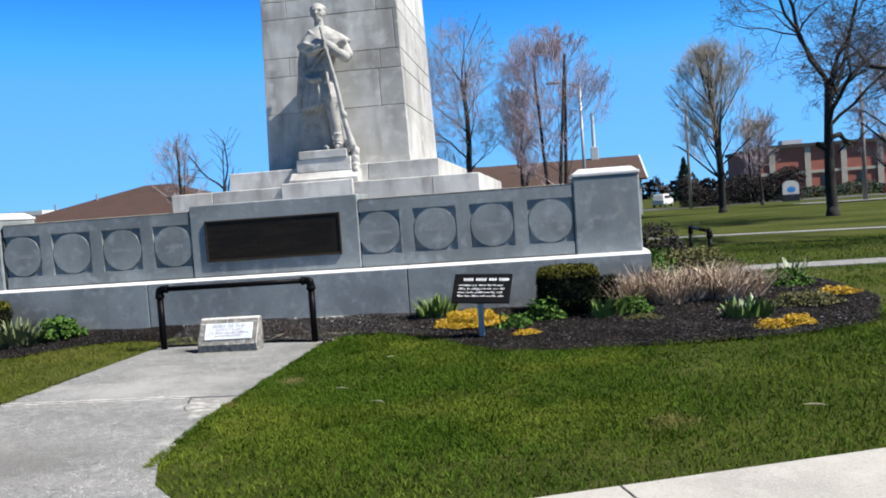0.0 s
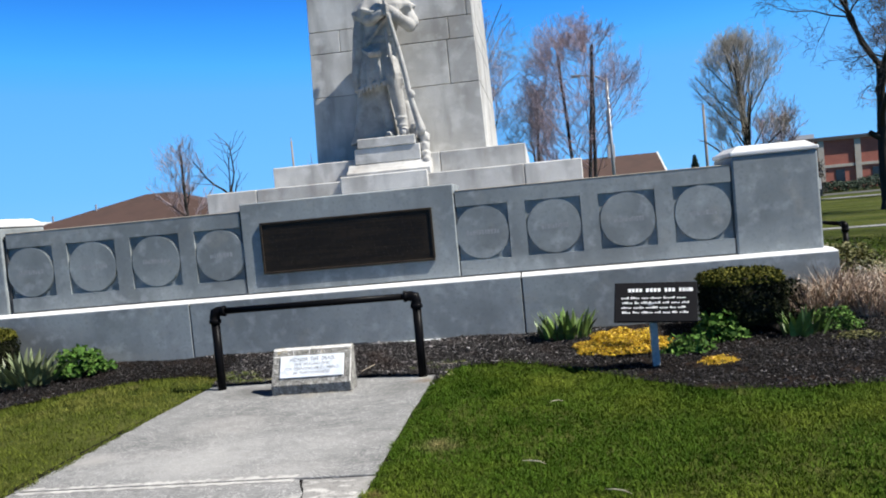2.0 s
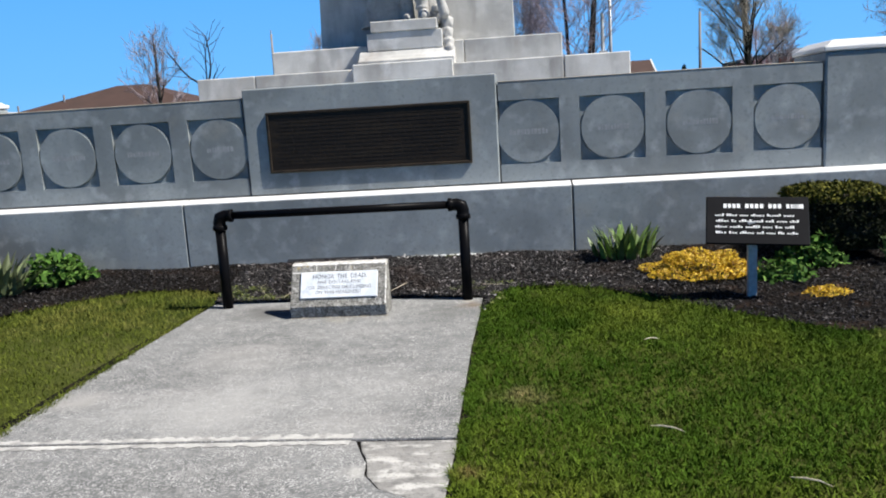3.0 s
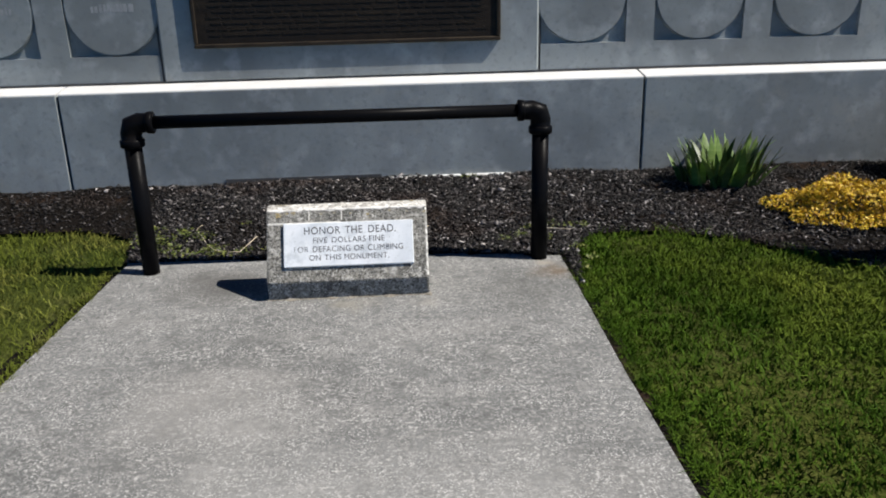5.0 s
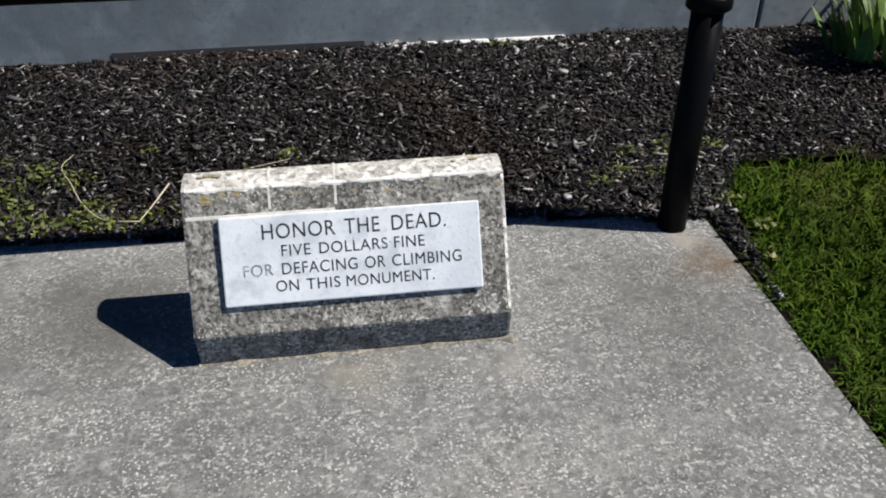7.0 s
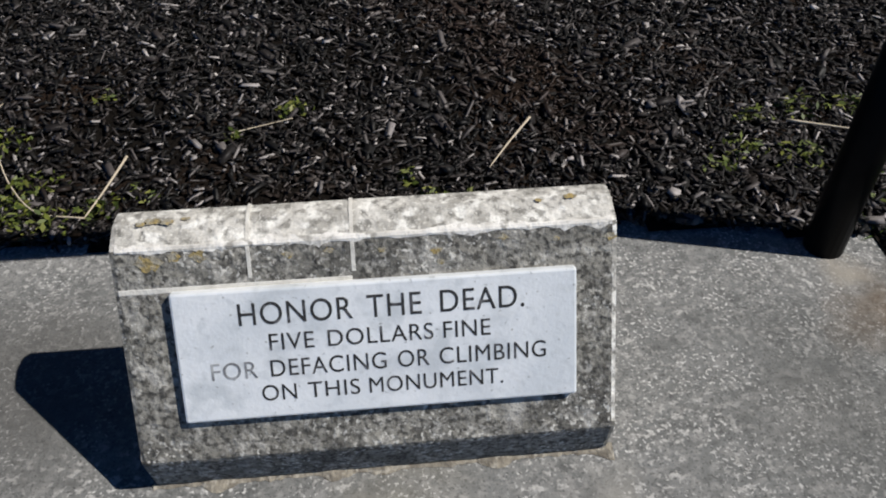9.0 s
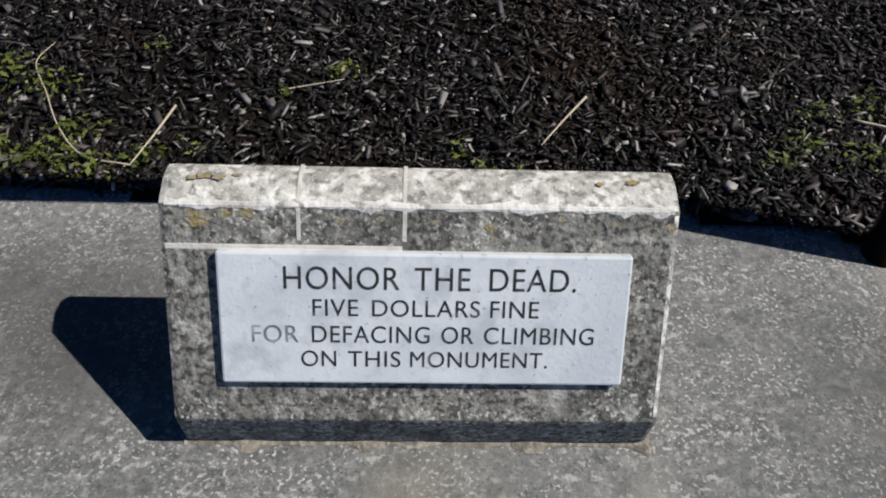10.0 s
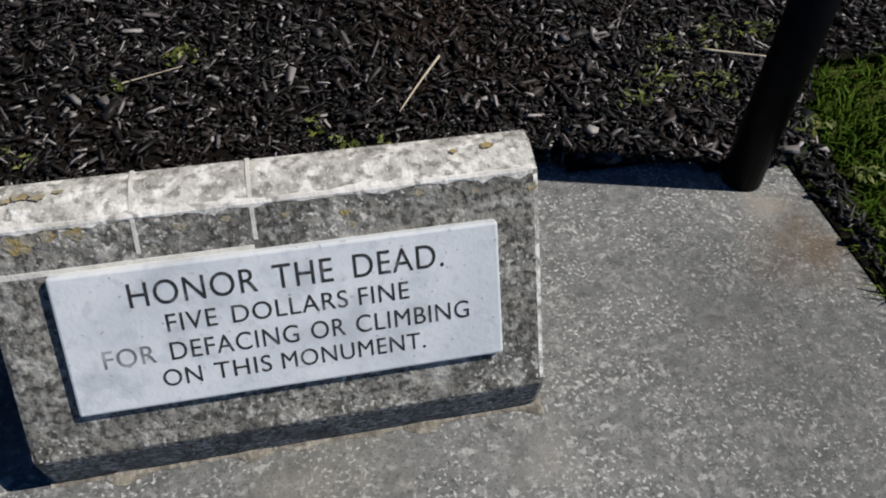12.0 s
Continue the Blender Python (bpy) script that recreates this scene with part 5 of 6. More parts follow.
def leafy(name, x, y, r, h, n, size, material, label, category="plant", flat=0.2, shell=0.35):
    """A mound of small leaves over a few short stems."""
    z0 = bed_z(x, y)
    t = thing(name, label, category, at=(x, y, z0))
    u = rng.normal(size=(n, 3))
    u /= np.linalg.norm(u, axis=1)[:, None]
    u[:, 2] = np.abs(u[:, 2])
    rad = rng.uniform(shell, 1, n) ** 0.5
    lump = 1 + 0.18 * np.sin(u[:, 0] * 7 + x) * np.sin(u[:, 1] * 6 + y * 3) + 0.12 * np.sin(u[:, 2] * 9)
    c = u * (rad * lump)[:, None] * np.array([r, r * 0.8, h])
    c[:, 2] = np.maximum(c[:, 2], 0.01)
    mesh_part("foliage", leaf_cloud("foliage", c, size, flat), material, t)
    stems = bmesh.new()
    for i in range(9):
        a, q = i * 0.7, 0.75
        tube([(0.1 * r * math.cos(a), 0.1 * r * math.sin(a), -0.02), (q * r * math.cos(a), q * r * 0.8 * math.sin(a), h * 0.6)], [0.006, 0.003], 5, stems)
    if name != "weed":
        tagged(part("stem_cluster", stems, bark, t), kind="stuff")
    return t


leafy("perennial", -7.62, 11.75, 0.34, 0.28, 900, 0.045, leaf_green, "leafy green perennial mound against the granite wall")
leafy("perennial", -0.80, 10.80, 0.24, 0.16, 420, 0.034, leaf_green, "low leafy green perennial beside the sign")
leafy("perennial", -0.42, 11.30, 0.28, 0.26, 600, 0.04, leaf_green, "leafy green perennial before the clipped bush")
leafy("perennial", 0.74, 11.40, 0.26, 0.20, 900, 0.022, leaf_green, "dense green cushion plant in mulch")
leafy("perennial", 3.10, 13.10, 0.42, 0.24, 700, 0.04, leaf_green, "low green perennial at the bed's edge")
leafy("perennial", 0.48, 11.95, 0.22, 0.42, 420, 0.05, leaf_yew, "dark leafy shrub beside the dried grass")
leafy("perennial", 0.80, 10.95, 0.26, 0.06, 500, 0.02, olive_mat, "low olive groundcover mat", flat=0.6)
leafy("sedum_mat", -1.38, 11.14, 0.45, 0.17, 10000, 0.012, sedum, "spreading mat of bright yellow sedum", flat=0.3, shell=0.6)
leafy("sedum_mat", -0.64, 10.28, 0.17, 0.05, 900, 0.012, sedum, "small patch of yellow-orange sedum", flat=0.5, shell=0.3)
leafy("sedum_mat", 2.10, 9.98, 0.20, 0.09, 900, 0.016, sedum, "bright yellow sedum patch at the bed's edge", flat=0.5)
leafy("sedum_mat", 2.42, 10.14, 0.20, 0.10, 900, 0.016, sedum, "bright yellow sedum patch at the bed's edge", flat=0.5)
leafy("sedum_mat", 3.50, 12.05, 0.28, 0.09, 900, 0.018, sedum, "bright yellow sedum strip at the bed's edge", flat=0.5)
leafy("groundcover", 2.90, 11.45, 0.45, 0.14, 2200, 0.02, olive_mat, "olive-green creeping groundcover mat", flat=0.4)
leafy("groundcover", 2.3, 15.8, 0.8, 0.42, 3600, 0.035, olive_mat, "olive-green low spreading juniper behind the wall end", flat=0.4)
leafy("shrub", 1.75, 16.3, 0.45, 0.42, 900, 0.05, leaf_green, "small dark green shrub beside the flank wall", "shrub")
leafy("shrub", 1.55, 14.6, 0.4, 0.34, 700, 0.05, leaf_green, "small dark green shrub beside the flank wall", "shrub")
leafy("shrub", 2.2, 20.4, 0.8, 0.7, 1500, 0.05, hedge_mat, "bare reddish-brown shrub beside the monument", "shrub")


def clipped_bush(x, y, label):
    t = thing("clipped_bush", label, "bush", "clipped yews by the wall", at=(x, y, bed_z(x, y) - 0.01))
    n = 15000
    f = rng.uniform(-1, 1, (n, 3))
    face = rng.integers(0, 5, n)
    for k, (ax, s) in enumerate(((0, 1), (0, -1), (1, 1), (1, -1), (2, 1))):
        f[face == k, ax] = s
    p = np.abs(f)
    q = (p ** 5).sum(1) ** (1 / 5)
    f = f / q[:, None] * rng.uniform(0.86, 1.03, n)[:, None]
    f *= (1 + 0.04 * np.sin(f[:, :1] * 6 + f[:, 1:2] * 5 + x) * np.sin(f[:, 2:3] * 7))
    c = f * np.array([0.405, 0.36, 0.29]) + np.array([0, 0, 0.335])
    # yellowish tips on top; side leaves carry their shade in the leaf colour
    top = c[:, 2] > 0.50
    mesh_part("foliage", leaf_cloud("foliage", c[~top], 0.017), leaf_yew, t)
    mesh_part("new_growth", leaf_cloud("new_growth", c[top] + rng.normal(0, 0.008, (int(top.sum()), 3)), 0.02), growth, t, "yellowing tips")
    core = bmesh.new()
    bmesh.ops.create_icosphere(core, subdivisions=3, radius=1)
    for v in core.verts:
        m = max(abs(v.co.x), abs(v.co.y), abs(v.co.z))
        w = v.co / m
        v.co = v.co.lerp(w, 0.7) * (1 + 0.05 * math.sin(v.co.x * 17 + v.co.z * 23))
        v.co = Vector((v.co.x * 0.37, v.co.y * 0.32, v.co.z * 0.27 + 0.31))
    part("core", core, yew_core, t, "dark inner branches")
    part("stem", tube([(0, 0, -0.05), (0.02, 0, 0.12)], [0.03, 0.025], 7), bark, t)
    return t


clipped_bush(-0.09, 11.66, "clipped boxy yew bush with yellowing tips in mulch")
clipped_bush(-8.86, 11.62, "clipped boxy yew bush with yellowing tips in mulch")


def dried_tuft(x, y, n, r, h):
    t = thing("dried_grass_clump", "tuft of pale dried ornamental grass", "dried grass", "row of dried ornamental grass", at=(x, y, bed_z(x, y)))
    a, q = rng.uniform(0, 6.283, n), r * np.sqrt(rng.uniform(0, 1, n))
    me = blades("tuft", q * np.cos(a), q * np.sin(a), np.zeros(n), h * rng.uniform(0.5, 1.2, n), rng.uniform(0.006, 0.017, n), rng.uniform(0.15, 1.15, n), 0.35)
    tagged(mesh_part("tuft", me, dry_grass, t), kind="stuff")


for i in range(7):
    dried_tuft(0.72 + i * 0.27, 11.95 + 0.12 * math.sin(i * 2.1) + 0.03 * i, 420, 0.23, 0.48 + 0.07 * math.sin(i * 1.7))

# weeds, stems and pebbles on the mulch
for x, y, r, n in ((-4.56, 11.27, 0.055, 60), (-4.71, 11.17, 0.03, 22), (-4.28, 10.98, 0.03, 26), (-4.22, 10.92, 0.035, 34), (-4.14, 10.90, 0.04, 36), (-5.30, 11.20, 0.09, 110), (-5.18, 11.05, 0.08, 70), (-5.32, 10.93, 0.12, 150),
                   (-5.12, 10.90, 0.08, 70), (-5.45, 11.02, 0.12, 120), (-3.44, 11.02, 0.07, 60), (-3.37, 11.15, 0.06, 46), (-3.52, 10.95, 0.05, 36), (-3.22, 11.2, 0.10, 70), (-3.62, 12.13, 0.10, 90), (-5.05, 11.35, 0.04, 20), (-4.9, 10.98, 0.04, 20), (-5.55, 11.15, 0.16, 240), (-5.40, 11.25, 0.10, 90), (-5.22, 10.95, 0.09, 110), (-5.0, 10.93, 0.07, 60), (-5.62, 11.35, 0.14, 160), (-3.3, 10.98, 0.08, 70), (-3.05, 11.18, 0.09, 80), (-3.13, 10.80, 0.06, 50), (-3.10, 10.62, 0.05, 40), (-3.16, 10.45, 0.04, 26)):
    t = leafy("weed", x, y, r, 0.035, n, 0.012, weed_mat, "small yellow-green weed in the mulch", "weed", flat=0.5, shell=0.0)


def stem(points, r, label):
    p = [Vector((a, b, bed_z(a, b) + c)) for a, b, c in points]
    p = [2 * p[0] - p[1]] + p + [2 * p[-1] - p[-2]]
    line = []
    for i in range(1, len(p) - 2):
        for k in range(6):
            u = k / 6
            line.append(0.5 * (2 * p[i] + (p[i + 1] - p[i - 1]) * u + (2 * p[i - 1] - 5 * p[i] + 4 * p[i + 1] - p[i + 2]) * u * u + (3 * p[i] - p[i - 1] - 3 * p[i + 1] + p[i + 2]) * u ** 3))
    line.append(p[-2])
    ob = part("dead_stem", tube(line, [r * (1 - 0.55 * i / len(line)) for i in range(len(line))], 7), straw, smooth=True)
    return tagged(ob, label, "plant stem")


stem([(-3.955, 11.154, 0.030), (-4.02, 11.075, 0.028), (-4.079, 11.0, 0.022)], 0.0036, "pale dry stick lying on the mulch")
stem([(-4.952, 11.083, 0.045), (-4.985, 10.98, 0.035), (-5.02, 10.893, 0.02)], 0.0034, "pale dry curved stem on the mulch")
stem([(-5.02, 10.893, 0.022), (-5.135, 10.93, 0.02), (-5.22, 11.03, 0.03), (-5.283, 11.15, 0.03), (-5.335, 11.25, 0.03), (-5.32, 11.35, 0.02)], 0.0024, "thin curled dry stem on the mulch")
stem([(-4.72, 11.17, 0.02), (-4.56, 11.215, 0.025)], 0.0020, "thin grey twig on the mulch")
stem([(-3.28, 11.12, 0.02), (-3.12, 11.05, 0.03)], 0.004, "pale dry stem at the lawn's edge")
for x, y, w, turn in ((-2.26, 7.78, 0.17, -27), (-2.1, 9.25, 0.10, 12), (1.49, 6.61, 0.17, -14), (-1.81, 7.22, 0.16, -30)):
    lf = part("fallen_leaf_blade", tube([(-w / 2, 0, 0.020), (-w / 6, 0.006, 0.026), (w / 5, 0.002, 0.027), (w / 2, -0.012, 0.021)], [0.001, 0.0042, 0.0035, 0.001], 5), straw)
    lf.matrix_basis = pose(x, y, 0.002, 0, 0, turn)
    tagged(lf, "pale dry leaf blade lying on the lawn", "fallen leaf")
peb = bmesh.new()
bmesh.ops.create_icosphere(peb, subdivisions=1, radius=1)
for v in peb.verts:
    v.co *= random.uniform(0.8, 1.15)
pme = bpy.data.meshes.new("pebble")
peb.to_mesh(pme)
peb.free()
pme.materials.append(pebble_mat)
for i in range(46):
    x = random.uniform(-6.3, -2.8) if i < 34 else random.uniform(-5.4, -3.4)
    y = random.uniform(12.06, 12.17) if i < 34 else random.uniform(10.95, 12.0)
    s = random.uniform(0.007, 0.018) if i < 34 else random.uniform(0.004, 0.009)
    o = new("pebble", pme)
    o.matrix_basis = Matrix.Translation((x, y, bed_z(x, y) + s * 0.3)) @ pose(0, 0, 0, 40 * i, 0, 77 * i) @ Matrix.Diagonal((s * 1.4, s, s * 0.7, 1))
    tagged(o, "pale pebble on the mulch", "pebble", "pebbles along the wall foot")


# ---- trees ----
def tree(x, y, height, seed, first, shape, twig_material, label, trunk_r, angle=0.8, width=0.34, limbs=2.0, levels=3, lean=(0, 0), twig=0.011, dense=1.0, up=0.3, stems=1, fork=1.0, crown=None, thick=0.42, crook=1.0):
    """A bare tree: trunk and limbs, and a crown of twigs. shape: oval or spread. crown: (foot, top, radius) of the outline that the twigs fill."""
    r = random.Random(seed)
    wood, fine = [], []

    def beyond(p):
        if not crown:
            return False
        low, high, rad = crown
        mid, half = low + 0.55 * (high - low), (0.45 if p.z > low + 0.55 * (high - low) else 0.55) * (high - low)
        return ((p.x - x) ** 2 + (p.y - y) ** 2) / rad ** 2 + ((p.z - mid) / half) ** 2 > r.uniform(0.72, 1.12)

    def grow(p, d, length, rad, level):
        n = 5 if level == 1 else 4 if level == 2 else 3
        q, dd, rr = Vector(p), Vector(d).normalized(), rad
        for i in range(n):
            dd = (dd + Vector((r.gauss(0, 1), r.gauss(0, 1), r.gauss(0, 1))) * (0.09 + 0.05 * level) * (0.55 if shape == "oval" else 1.0) * crook + Vector((0, 0, up * 0.16))).normalized()
            e = q + dd * (length / n)
            r2 = max(rr * (1 - 0.7 / n), twig * 0.55)
            (wood if rr > 0.035 else fine).append((*q, *e, rr, r2))
            if beyond(e):
                return
            if level <= levels and (i > 0 or level > 1):
                kids = (1.5, 1.8, 2.0, 1.6)[level - 1] * dense
                for _ in range(int(kids) + (1 if r.random() < kids % 1 else 0)):
                    a = r.uniform(0, 6.283)
                    s = dd.orthogonal().normalized()
                    s = s * math.cos(a) + dd.cross(s) * math.sin(a)
                    w = r.uniform(0.45, 0.95) if shape == "spread" else r.uniform(0.3, 0.6)
                    grow(e, dd * math.cos(w) + s * math.sin(w), length * r.uniform(0.38, 0.62), max(r2 * r.uniform(0.4, 0.6), twig), level + 1)
            q, rr = e, r2

    for st in range(stems):
        sa = 6.283 * st / stems + 0.4
        off = 0.4 if stems > 1 else 0.0
        q = Vector((x + off * math.cos(sa) * 0.5, y + off * math.sin(sa) * 0.5, -0.15))
        dd = Vector((lean[0] + off * 0.35 * math.cos(sa), lean[1] + off * 0.35 * math.sin(sa), 1)).normalized()
        n, rr = 12, trunk_r
        top = height * fork
        for i in range(n):
            dd = (dd + Vector((r.gauss(0, 0.03), r.gauss(0, 0.03), 0.03))).normalized()
            e = q + dd * (top / n)
            f = (i + 1) / n
            r2 = trunk_r * (1 - (0.88 if fork == 1.0 else 0.45) * f) + 0.012
            (wood if rr > 0.035 else fine).append((*q, *e, rr, r2))
            if f > first:
                g = (f - first) / (1 - first)
                k = limbs if f < 0.999 or crown else limbs + 3
                for m in range(int(k) + (1 if r.random() < k % 1 else 0)):
                    a = r.uniform(0, 6.283)
                    w = angle * r.uniform(0.75, 1.2) * (1 - 0.45 * g)
                    L = height * width * (math.sin(math.pi * (0.22 + 0.72 * g)) if shape == "oval" else 0.75 + 0.5 * g) * r.uniform(0.75, 1.2)
                    grow(e, Vector((math.cos(a) * math.sin(w), math.sin(a) * math.sin(w), math.cos(w))), L, max(r2 * thick * r.uniform(0.7, 1.3), 0.020), 1)
            q, rr = e, r2
    t = thing("tree", label, "tree", at=(0, 0, 0))
    mesh_part("trunk", segments_mesh("trunk", wood, 9), bark, t, "", True)
    mesh_part("crown", segments_mesh("crown", fine, 3), twig_material, t)
    if stems == 1:
        part("root_flare", tube([(x, y, -0.2), (x, y, 0.05), (x + lean[0] * 0.4, y, 0.4)], [trunk_r * 1.5, trunk_r * 1.25, trunk_r * 0.98], 10), bark, t, smooth=True)


tree(12.65, 39.4, 10.5, 3, 0.42, "spread", twig_dark, "large bare spreading park tree with dark bark", 0.25, 1.15, 0.46, 1.4, levels=4, up=0.12, twig=0.0085, fork=0.60, dense=0.95, crown=(2.4, 14.5, 5.6), thick=0.62, crook=1.6)
tree(11.4, 56.5, 11.2, 5, 0.2, "oval", twig_tan, "bare upright oval tree with tan buds", 0.25, 0.85, 0.42, 3.6, levels=4, up=0.3, twig=0.0075, fork=0.86, dense=0.95, thick=0.28, crown=(2.2, 12.0, 3.4))
tree(-4.7, 45.5, 11.0, 8, 0.22, "spread", twig_grey, "bare grey-brown tree behind the monument", 0.19, 1.0, 0.36, 2.2, levels=4, up=0.25, twig=0.006, fork=0.8, dense=0.98, thick=0.30, crown=(2.3, 12.2, 4.0))
tree(0.4, 45.0, 10.6, 11, 0.18, "oval", twig_red, "bare multi-stemmed tree with reddish twigs", 0.10, 1.0, 0.36, 1.6, levels=4, up=0.3, twig=0.006, stems=3, fork=0.9, dense=0.85, thick=0.30, crown=(1.6, 11.6, 3.3))
tree(-1.9, 62.0, 9.0, 12, 0.2, "oval", twig_grey, "distant bare tree behind houses", 0.2, 0.8, 0.35, 1.6)
tree(12.0, 22.6, 10.0, 14, 0.3, "spread", twig_dark, "near bare tree leaning over the lawn", 0.2, 1.1, 0.42, 1.0, lean=(-0.30, 0), twig=0.009, up=0.2, fork=0.8)
tree(24.4, 60.5, 9.5, 17, 0.28, "spread", twig_grey, "bare park tree near the school", 0.33, 1.0, 0.34, 1.3, up=0.2, twig=0.014, fork=0.6)
tree(17.4, 70.0, 6.2, 18, 0.3, "oval", twig_grey, "small bare tree near the street", 0.12, 0.8, 0.4, 1.8, twig=0.014)
tree(-24.5, 52.0, 7.6, 21, 0.15, "oval", twig_grey, "bare upright tree beside the brown-roofed house", 0.12, 0.85, 0.36, 1.6, up=0.4, twig=0.009, fork=0.92, dense=0.8, crown=(1.6, 8.6, 2.3), thick=0.32)
tree(-21.9, 52.5, 6.6, 25, 0.55, "spread", twig_dark, "pruned bare tree with few stubby limbs", 0.18, 0.8, 0.40, 0.8, levels=1, fork=0.68, up=0.5, twig=0.024, crown=(3.0, 8.4, 2.1), thick=0.6)
tree(-18.6, 66, 7.6, 27, 0.3, "oval", twig_grey, "distant bare leafless tree", 0.16, 0.8, 0.3, 1.0, levels=2, twig=0.014)
tree(-43, 92, 7, 30, 0.2, "oval", twig_grey, "distant bare leafless tree", 0.16, 0.8, 0.4, 1.4, levels=2, twig=0.02)
tree(22, 92, 7.5, 31, 0.2, "oval", twig_red, "distant bare leafless tree", 0.16, 0.8, 0.4, 1.4, levels=2, twig=0.02)

# conifer
con = thing("conifer", "dark green pointed spruce beyond the street", "tree", at=(16.9, 104, 0))
part("trunk", tube([(0, 0, -0.1), (0, 0, 5.2)], [0.16, 0.03], 8), bark, con)
n = 5200
hh = rng.uniform(0, 1, n) ** 1.4
tier = 1 - 0.35 * ((hh * 9) % 1)
a, q = rng.uniform(0, 6.283, n), (1 - hh) * 1.9 * tier * np.sqrt(rng.uniform(0.15, 1, n)) * (1 + 0.25 * np.sin(rng.uniform(0, 6.283, n)))
mesh_part("foliage", leaf_cloud("foliage", np.stack([q * np.cos(a), q * np.sin(a), 0.4 + hh * 5.3], 1), 0.22, 0.4), conifer_mat, con)


def thicket(name, x0, x1, y, h, n, size, material, label, seed):
    t = thing(name, label, "hedge", kind="stuff")
    g = np.random.default_rng(seed)
    x = g.uniform(x0, x1, n)
    top = h * (0.72 + 0.28 * np.sin(x * 0.9 + seed) * np.sin(x * 0.37 + 2))
    c = np.stack([x, y + g.normal(0, 0.9, n), top * g.uniform(0, 1, n) ** 0.8], 1)
    mesh_part("foliage", leaf_cloud("foliage", c, size), material, t)


thicket("shrubbery", 12.8, 24.0, 82, 3.4, 16000, 0.12, hedge_mat, "dark leafless shrubbery along the street", 3)
thicket("shrubbery", 20, 46, 90, 1.5, 12000, 0.13, conifer_mat, "low dark evergreen hedge before the school", 4)
thicket("far_woods", -190, 200, 240, 6.5, 9000, 1.1, hedge_mat, "distant leafless treeline", 5)

# ---- buildings ----
def gable_house():
    t = thing("house", "long low house with a brown shingle roof and white gable", "house")
    x0, x1, y0, y1 = -7.5, 7.7, 66, 76
    part("wall", box(x0 + 0.5, y0 + 0.5, -0.1, x1 - 0.4, y1 - 0.5, 2.9), paint_white, t)
    rf = part("roof", profile_x([(y0, 2.75), (y0, 2.9), (71, 4.95), (y1, 2.9), (y1, 2.75), (71, 4.75)], x0, x1), roof_brown, t)
    part("gable", profile_x([(y0 + 0.3, 2.82), (71, 4.72), (y1 - 0.3, 2.82)], x1 - 0.5, x1 - 0.05), paint_white, t)
    part("fascia", profile_x([(y0 - 0.03, 2.68), (y0 - 0.03, 2.93), (71, 5.0), (71, 4.76)], x1, x1 + 0.12), paint_white, t)
    part("chimney", box(3.75, 70.7, 4.3, 4.35, 71.3, 5.9, 0.02), paint_white, rf)
    part("flue", tube([(4.03, 71, 5.88), (4.03, 71, 8.85)], [0.16, 0.12], 10), paint_white, t, "slender white flue over the chimney")
    part("vent_pipe", tube([(1.2, 69, 4.0), (1.2, 69, 4.6)], 0.07, 8), galvanised, rf)
    for i in range(4):
        w = part("window", box(x0 + 2 + i * 3.4, y0 + 0.42, 1.0, x0 + 3.3 + i * 3.4, y0 + 0.49, 2.2), window_dark, t)
        part("frame", box(x0 + 1.9 + i * 3.4, y0 + 0.45, 0.9, x0 + 3.4 + i * 3.4, y0 + 0.495, 0.99), paint_white, w)


def hip_house():
    t = thing("house", "low house with a broad brown hipped roof", "house")
    part("wall", box(-39.3, 56, -0.1, -23.2, 65, 2.6), paint_white, t)
    rf = part("roof", box(-40.4, 55, 2.6, -22.0, 66, 5.05, 0.03, top=(-31.4, 60.2, -29.3, 60.8)), roof_brown, t)
    for x, y, z in ((-37.0, 57.0, 3.4), (-34.3, 58.2, 4.0)):
        part("vent_pipe", tube([(x, y, z - 0.3), (x, y, z + 0.55)], 0.07, 8), galvanised, rf)
    part("eave", box(-40.5, 54.9, 2.45, -21.9, 66.1, 2.598), roof_brown, rf)
    for i in range(4):
        part("window", box(-37.5 + i * 3.5, 55.93, 1.0, -36.2 + i * 3.5, 55.99, 2.1), window_dark, t)


def flat_building():
    t = thing("flat_roofed_building", "plain white flat-roofed building far behind the wall", "building")
    part("wall", box(-60, 66, -0.1, -44.2, 78, 3.55), paint_white, t)
    part("parapet", box(-60.1, 65.9, 3.56, -44.1, 78.1, 3.95), paint_white, t)


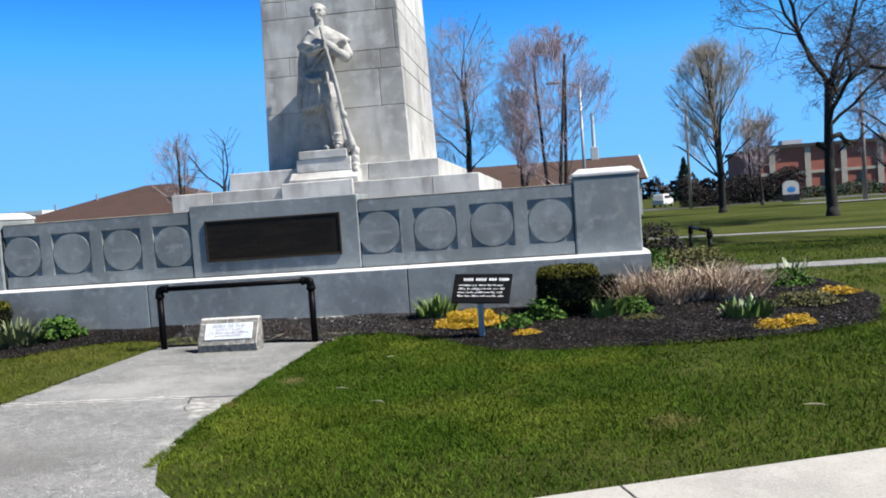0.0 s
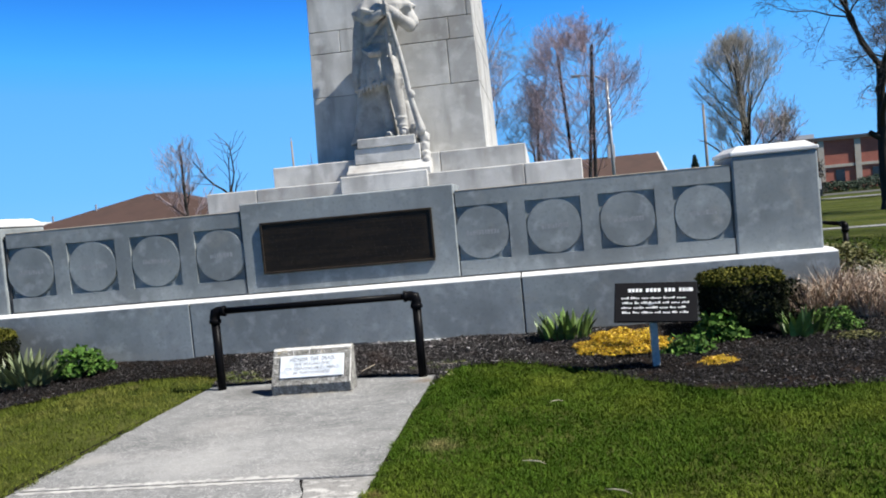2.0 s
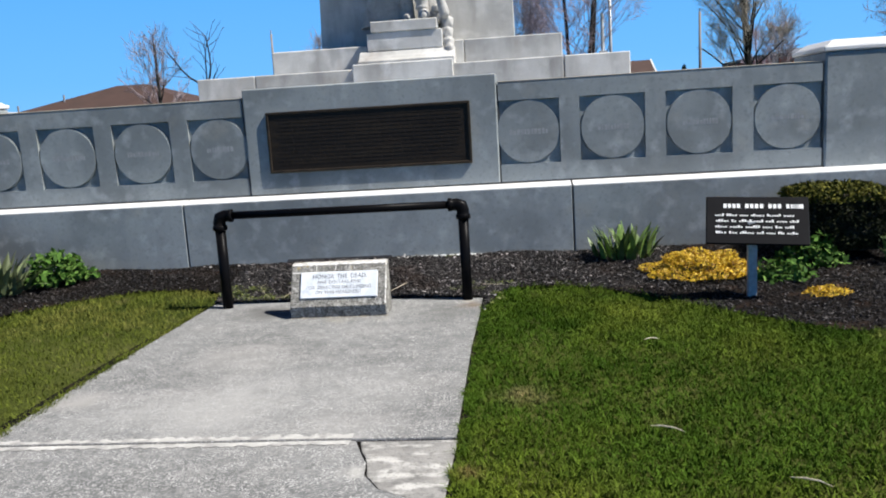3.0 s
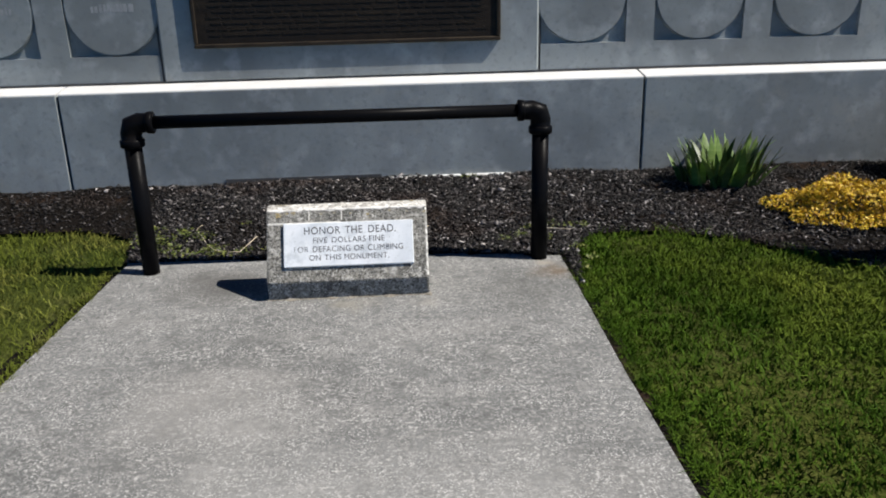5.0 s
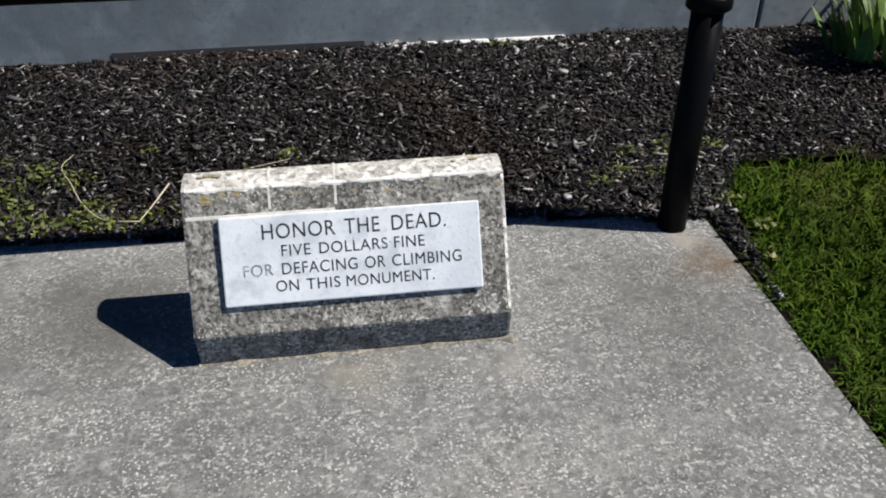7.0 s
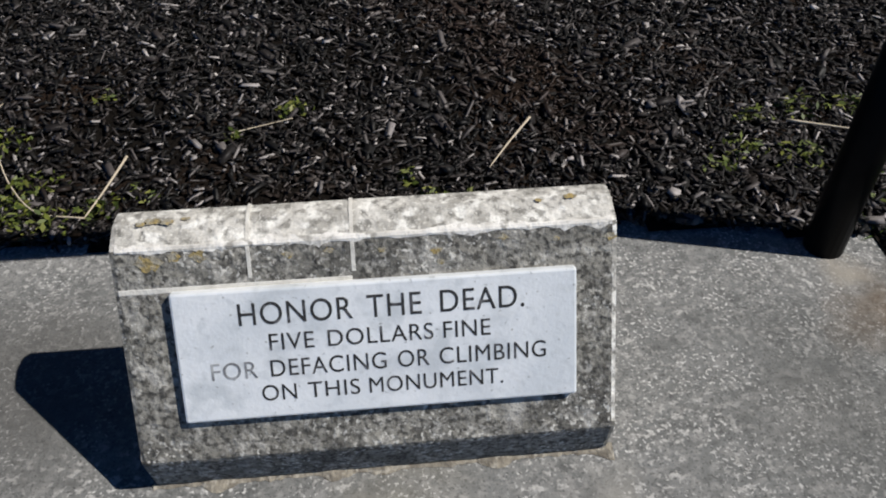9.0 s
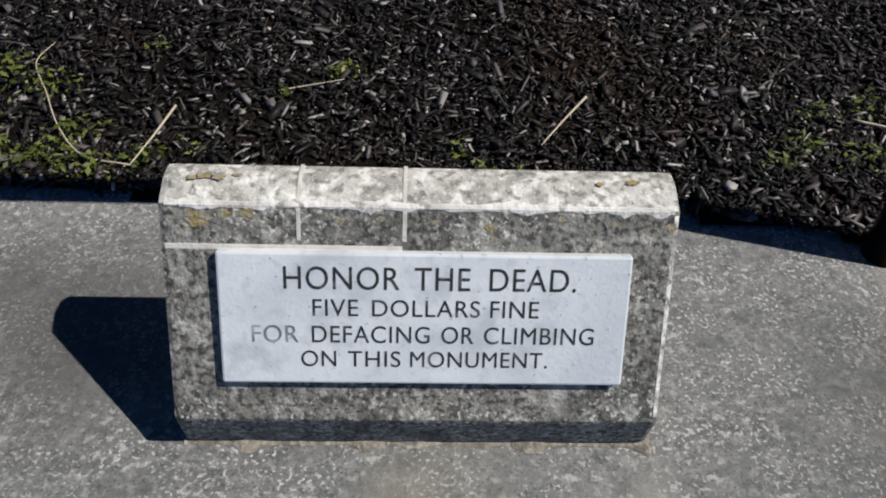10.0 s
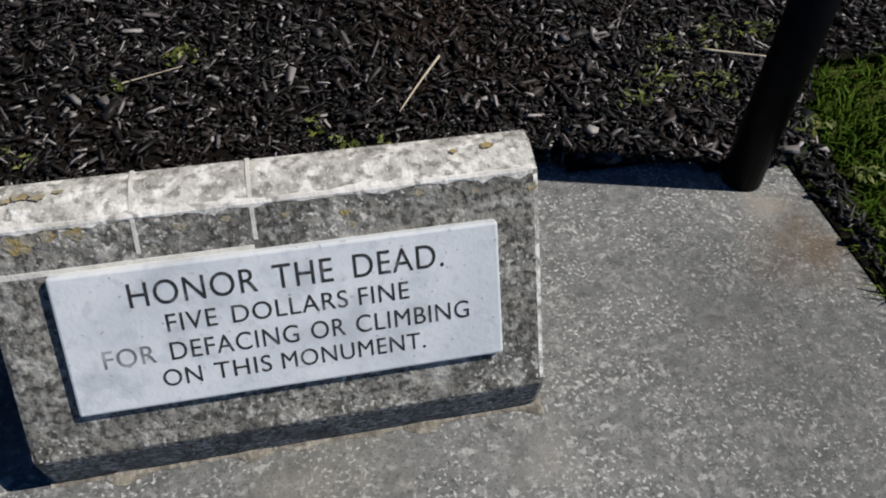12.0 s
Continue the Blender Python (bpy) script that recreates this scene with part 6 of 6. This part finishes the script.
def school():
    t = thing("school_building", "long red brick school with pale pilasters and a flat roof", "building")
    y, x0, x1, h = 108.0, 27.0, 82.0, 6.1
    part("wall", box(x0, y, -0.1, x1, y + 18, h), brick_red, t)
    part("band", box(x0 - 0.05, y - 0.12, 2.75, x1, y - 0.005, 3.1), trim_tan, t)
    rf = part("roof", box(x0 - 0.3, y - 0.35, h + 0.003, x1 + 0.3, y + 18.3, h + 0.45), mat_roof, t)
    for i in range(4):
        part("roof_unit", box(x0 + 4 + i * 12, y + 4, h + 0.45, x0 + 6.5 + i * 12, y + 6, h + 1.2), paint_white, rf)
    n = 13
    for i in range(n):
        x = x0 + 1.5 + i * (x1 - x0 - 3) / (n - 1)
        part("pilaster", box(x - 0.35, y - 0.2, -0.05, x + 0.35, y - 0.125, h - 0.003), trim_tan, t)
        if i < n - 1:
            xm = x + (x1 - x0 - 3) / (n - 1) / 2
            for z0, z1 in ((0.9, 2.4),):
                w = part("window", box(xm - 0.55, y - 0.06, z0, xm + 0.55, y - 0.005, z1), window_dark, t)
                part("sill", box(xm - 0.65, y - 0.11, z0 - 0.12, xm + 0.65, y - 0.005, z0 - 0.004), trim_tan, w)


mat_roof = mat("dark_roof_edge", (0.05, 0.042, 0.04), 0.8)
gable_house()
hip_house()
flat_building()
school()


# ---- poles, boards and vehicles ----
def pole(x, y, h, r, label, arm=0.0, name="utility_pole"):
    t = thing(name, label, "pole", at=(x, y, 0))
    part("shaft", tube([(0, 0, -0.2), (0, 0, h)], [r, r * 0.65], 10), galvanised if arm else twig_pole, t, smooth=True)
    if arm:
        part("arm", tube([(0, 0, h - 0.25), (-arm * 0.4, 0, h + 0.1), (-arm, 0, h + 0.22)], [0.05, 0.045, 0.04], 8), galvanised, t)
        part("lamp_head", box(-arm - 0.55, -0.14, h + 0.15, -arm, 0.14, h + 0.3, 0.04), galvanised, t)
    else:
        part("insulator", tube([(0, 0, h), (0, 0, h + 0.3)], [0.05, 0.03], 6), galvanised, t)
    return t


twig_pole = mat("weathered_pole_wood", (0.22, 0.20, 0.18), 0.9, [((0.14, 0.12, 0.1), 6, 0.4, 0.7, 0.6, (1, 1, 0.1))])
pole(1.95, 47, 8.0, 0.11, "grey steel street lamp with a curved arm", 1.3, "street_lamp")
pole(12.7, 76, 8.9, 0.16, "weathered wooden utility pole by the street")
pole(23.6, 65, 8.8, 0.17, "weathered wooden utility pole by the school")
pole(-19.7, 60, 7.8, 0.10, "slim distant metal pole")
pole(36.0, 86, 7.5, 0.12, "distant metal pole by the school")
board2 = thing("notice_board", "white arched notice board with a blue emblem on a dark base", "sign", at=(21.75, 77.2, 0.35))
board2.scale = (0.62, 0.62, 0.62)
pts = [(1.15 * math.cos(a), 0.0, 1.7 + 0.75 * math.sin(a)) for a in np.linspace(0, math.pi, 13)]
bb = bmesh.new()
f = [bb.verts.new((px, -0.15, pz)) for px, _, pz in [(1.15, 0, 0.45)] + pts + [(-1.15, 0, 0.45)]]
g = bmesh.ops.extrude_face_region(bb, geom=[bb.faces.new(f)])
bmesh.ops.translate(bb, vec=(0, 0.3, 0), verts=[e for e in g["geom"] if isinstance(e, bmesh.types.BMVert)])
bmesh.ops.recalc_face_normals(bb, faces=bb.faces[:])
part("panel", bb, paint_white, board2)
part("emblem", ball((0.05, -0.16, 1.15), (0.62, 0.012, 0.45), None, 2), blue_panel, board2)
part("base", box(-1.2, -0.2, -0.75, 1.2, 0.2, 0.448, 0.02), window_dark, board2)


def van(x, y, paint, label, s=1.0):
    t = thing("van", label, "vehicle", at=(x, y, 0))
    t.rotation_euler.z = radians(64)
    t.scale = (s, s, s)
    part("body", box(-2.3, -0.95, 0.35, 2.3, 0.95, 1.25, 0.12), paint, t)
    cab = part("cabin", box(-2.25, -0.9, 1.2, 1.6, 0.9, 2.0, 0.08, top=(-2.0, -0.78, 0.9, 0.78)), paint, t)
    part("window", box(-1.7, -0.93, 1.35, 0.9, -0.86, 1.75), window_dark, cab)
    for dx in (-1.5, 1.5):
        for dy in (-0.88, 0.88):
            w = part("wheel", tube([(dx, dy - 0.11, 0.33), (dx, dy + 0.11, 0.33)], 0.34, 14), tyre, t)
            part("rim", tube([(dx, dy - 0.12, 0.33), (dx, dy + 0.12, 0.33)], 0.18, 10), galvanised, w)


van(12.6, 93, paint_white, "white van parked beyond the street", 0.72)
loader = thing("playground_equipment", "orange and grey equipment beside the school", "equipment", at=(33.5, 84, 0))
part("frame", tube([(-1.2, 0, 0), (-0.4, 0, 2.0), (0.8, 0, 1.2), (1.3, 0, 0)], 0.12, 8), orange_paint, loader)
part("seat", box(-0.8, -0.4, 0.0, 0.9, 0.4, 0.9, 0.05), orange_paint, loader)
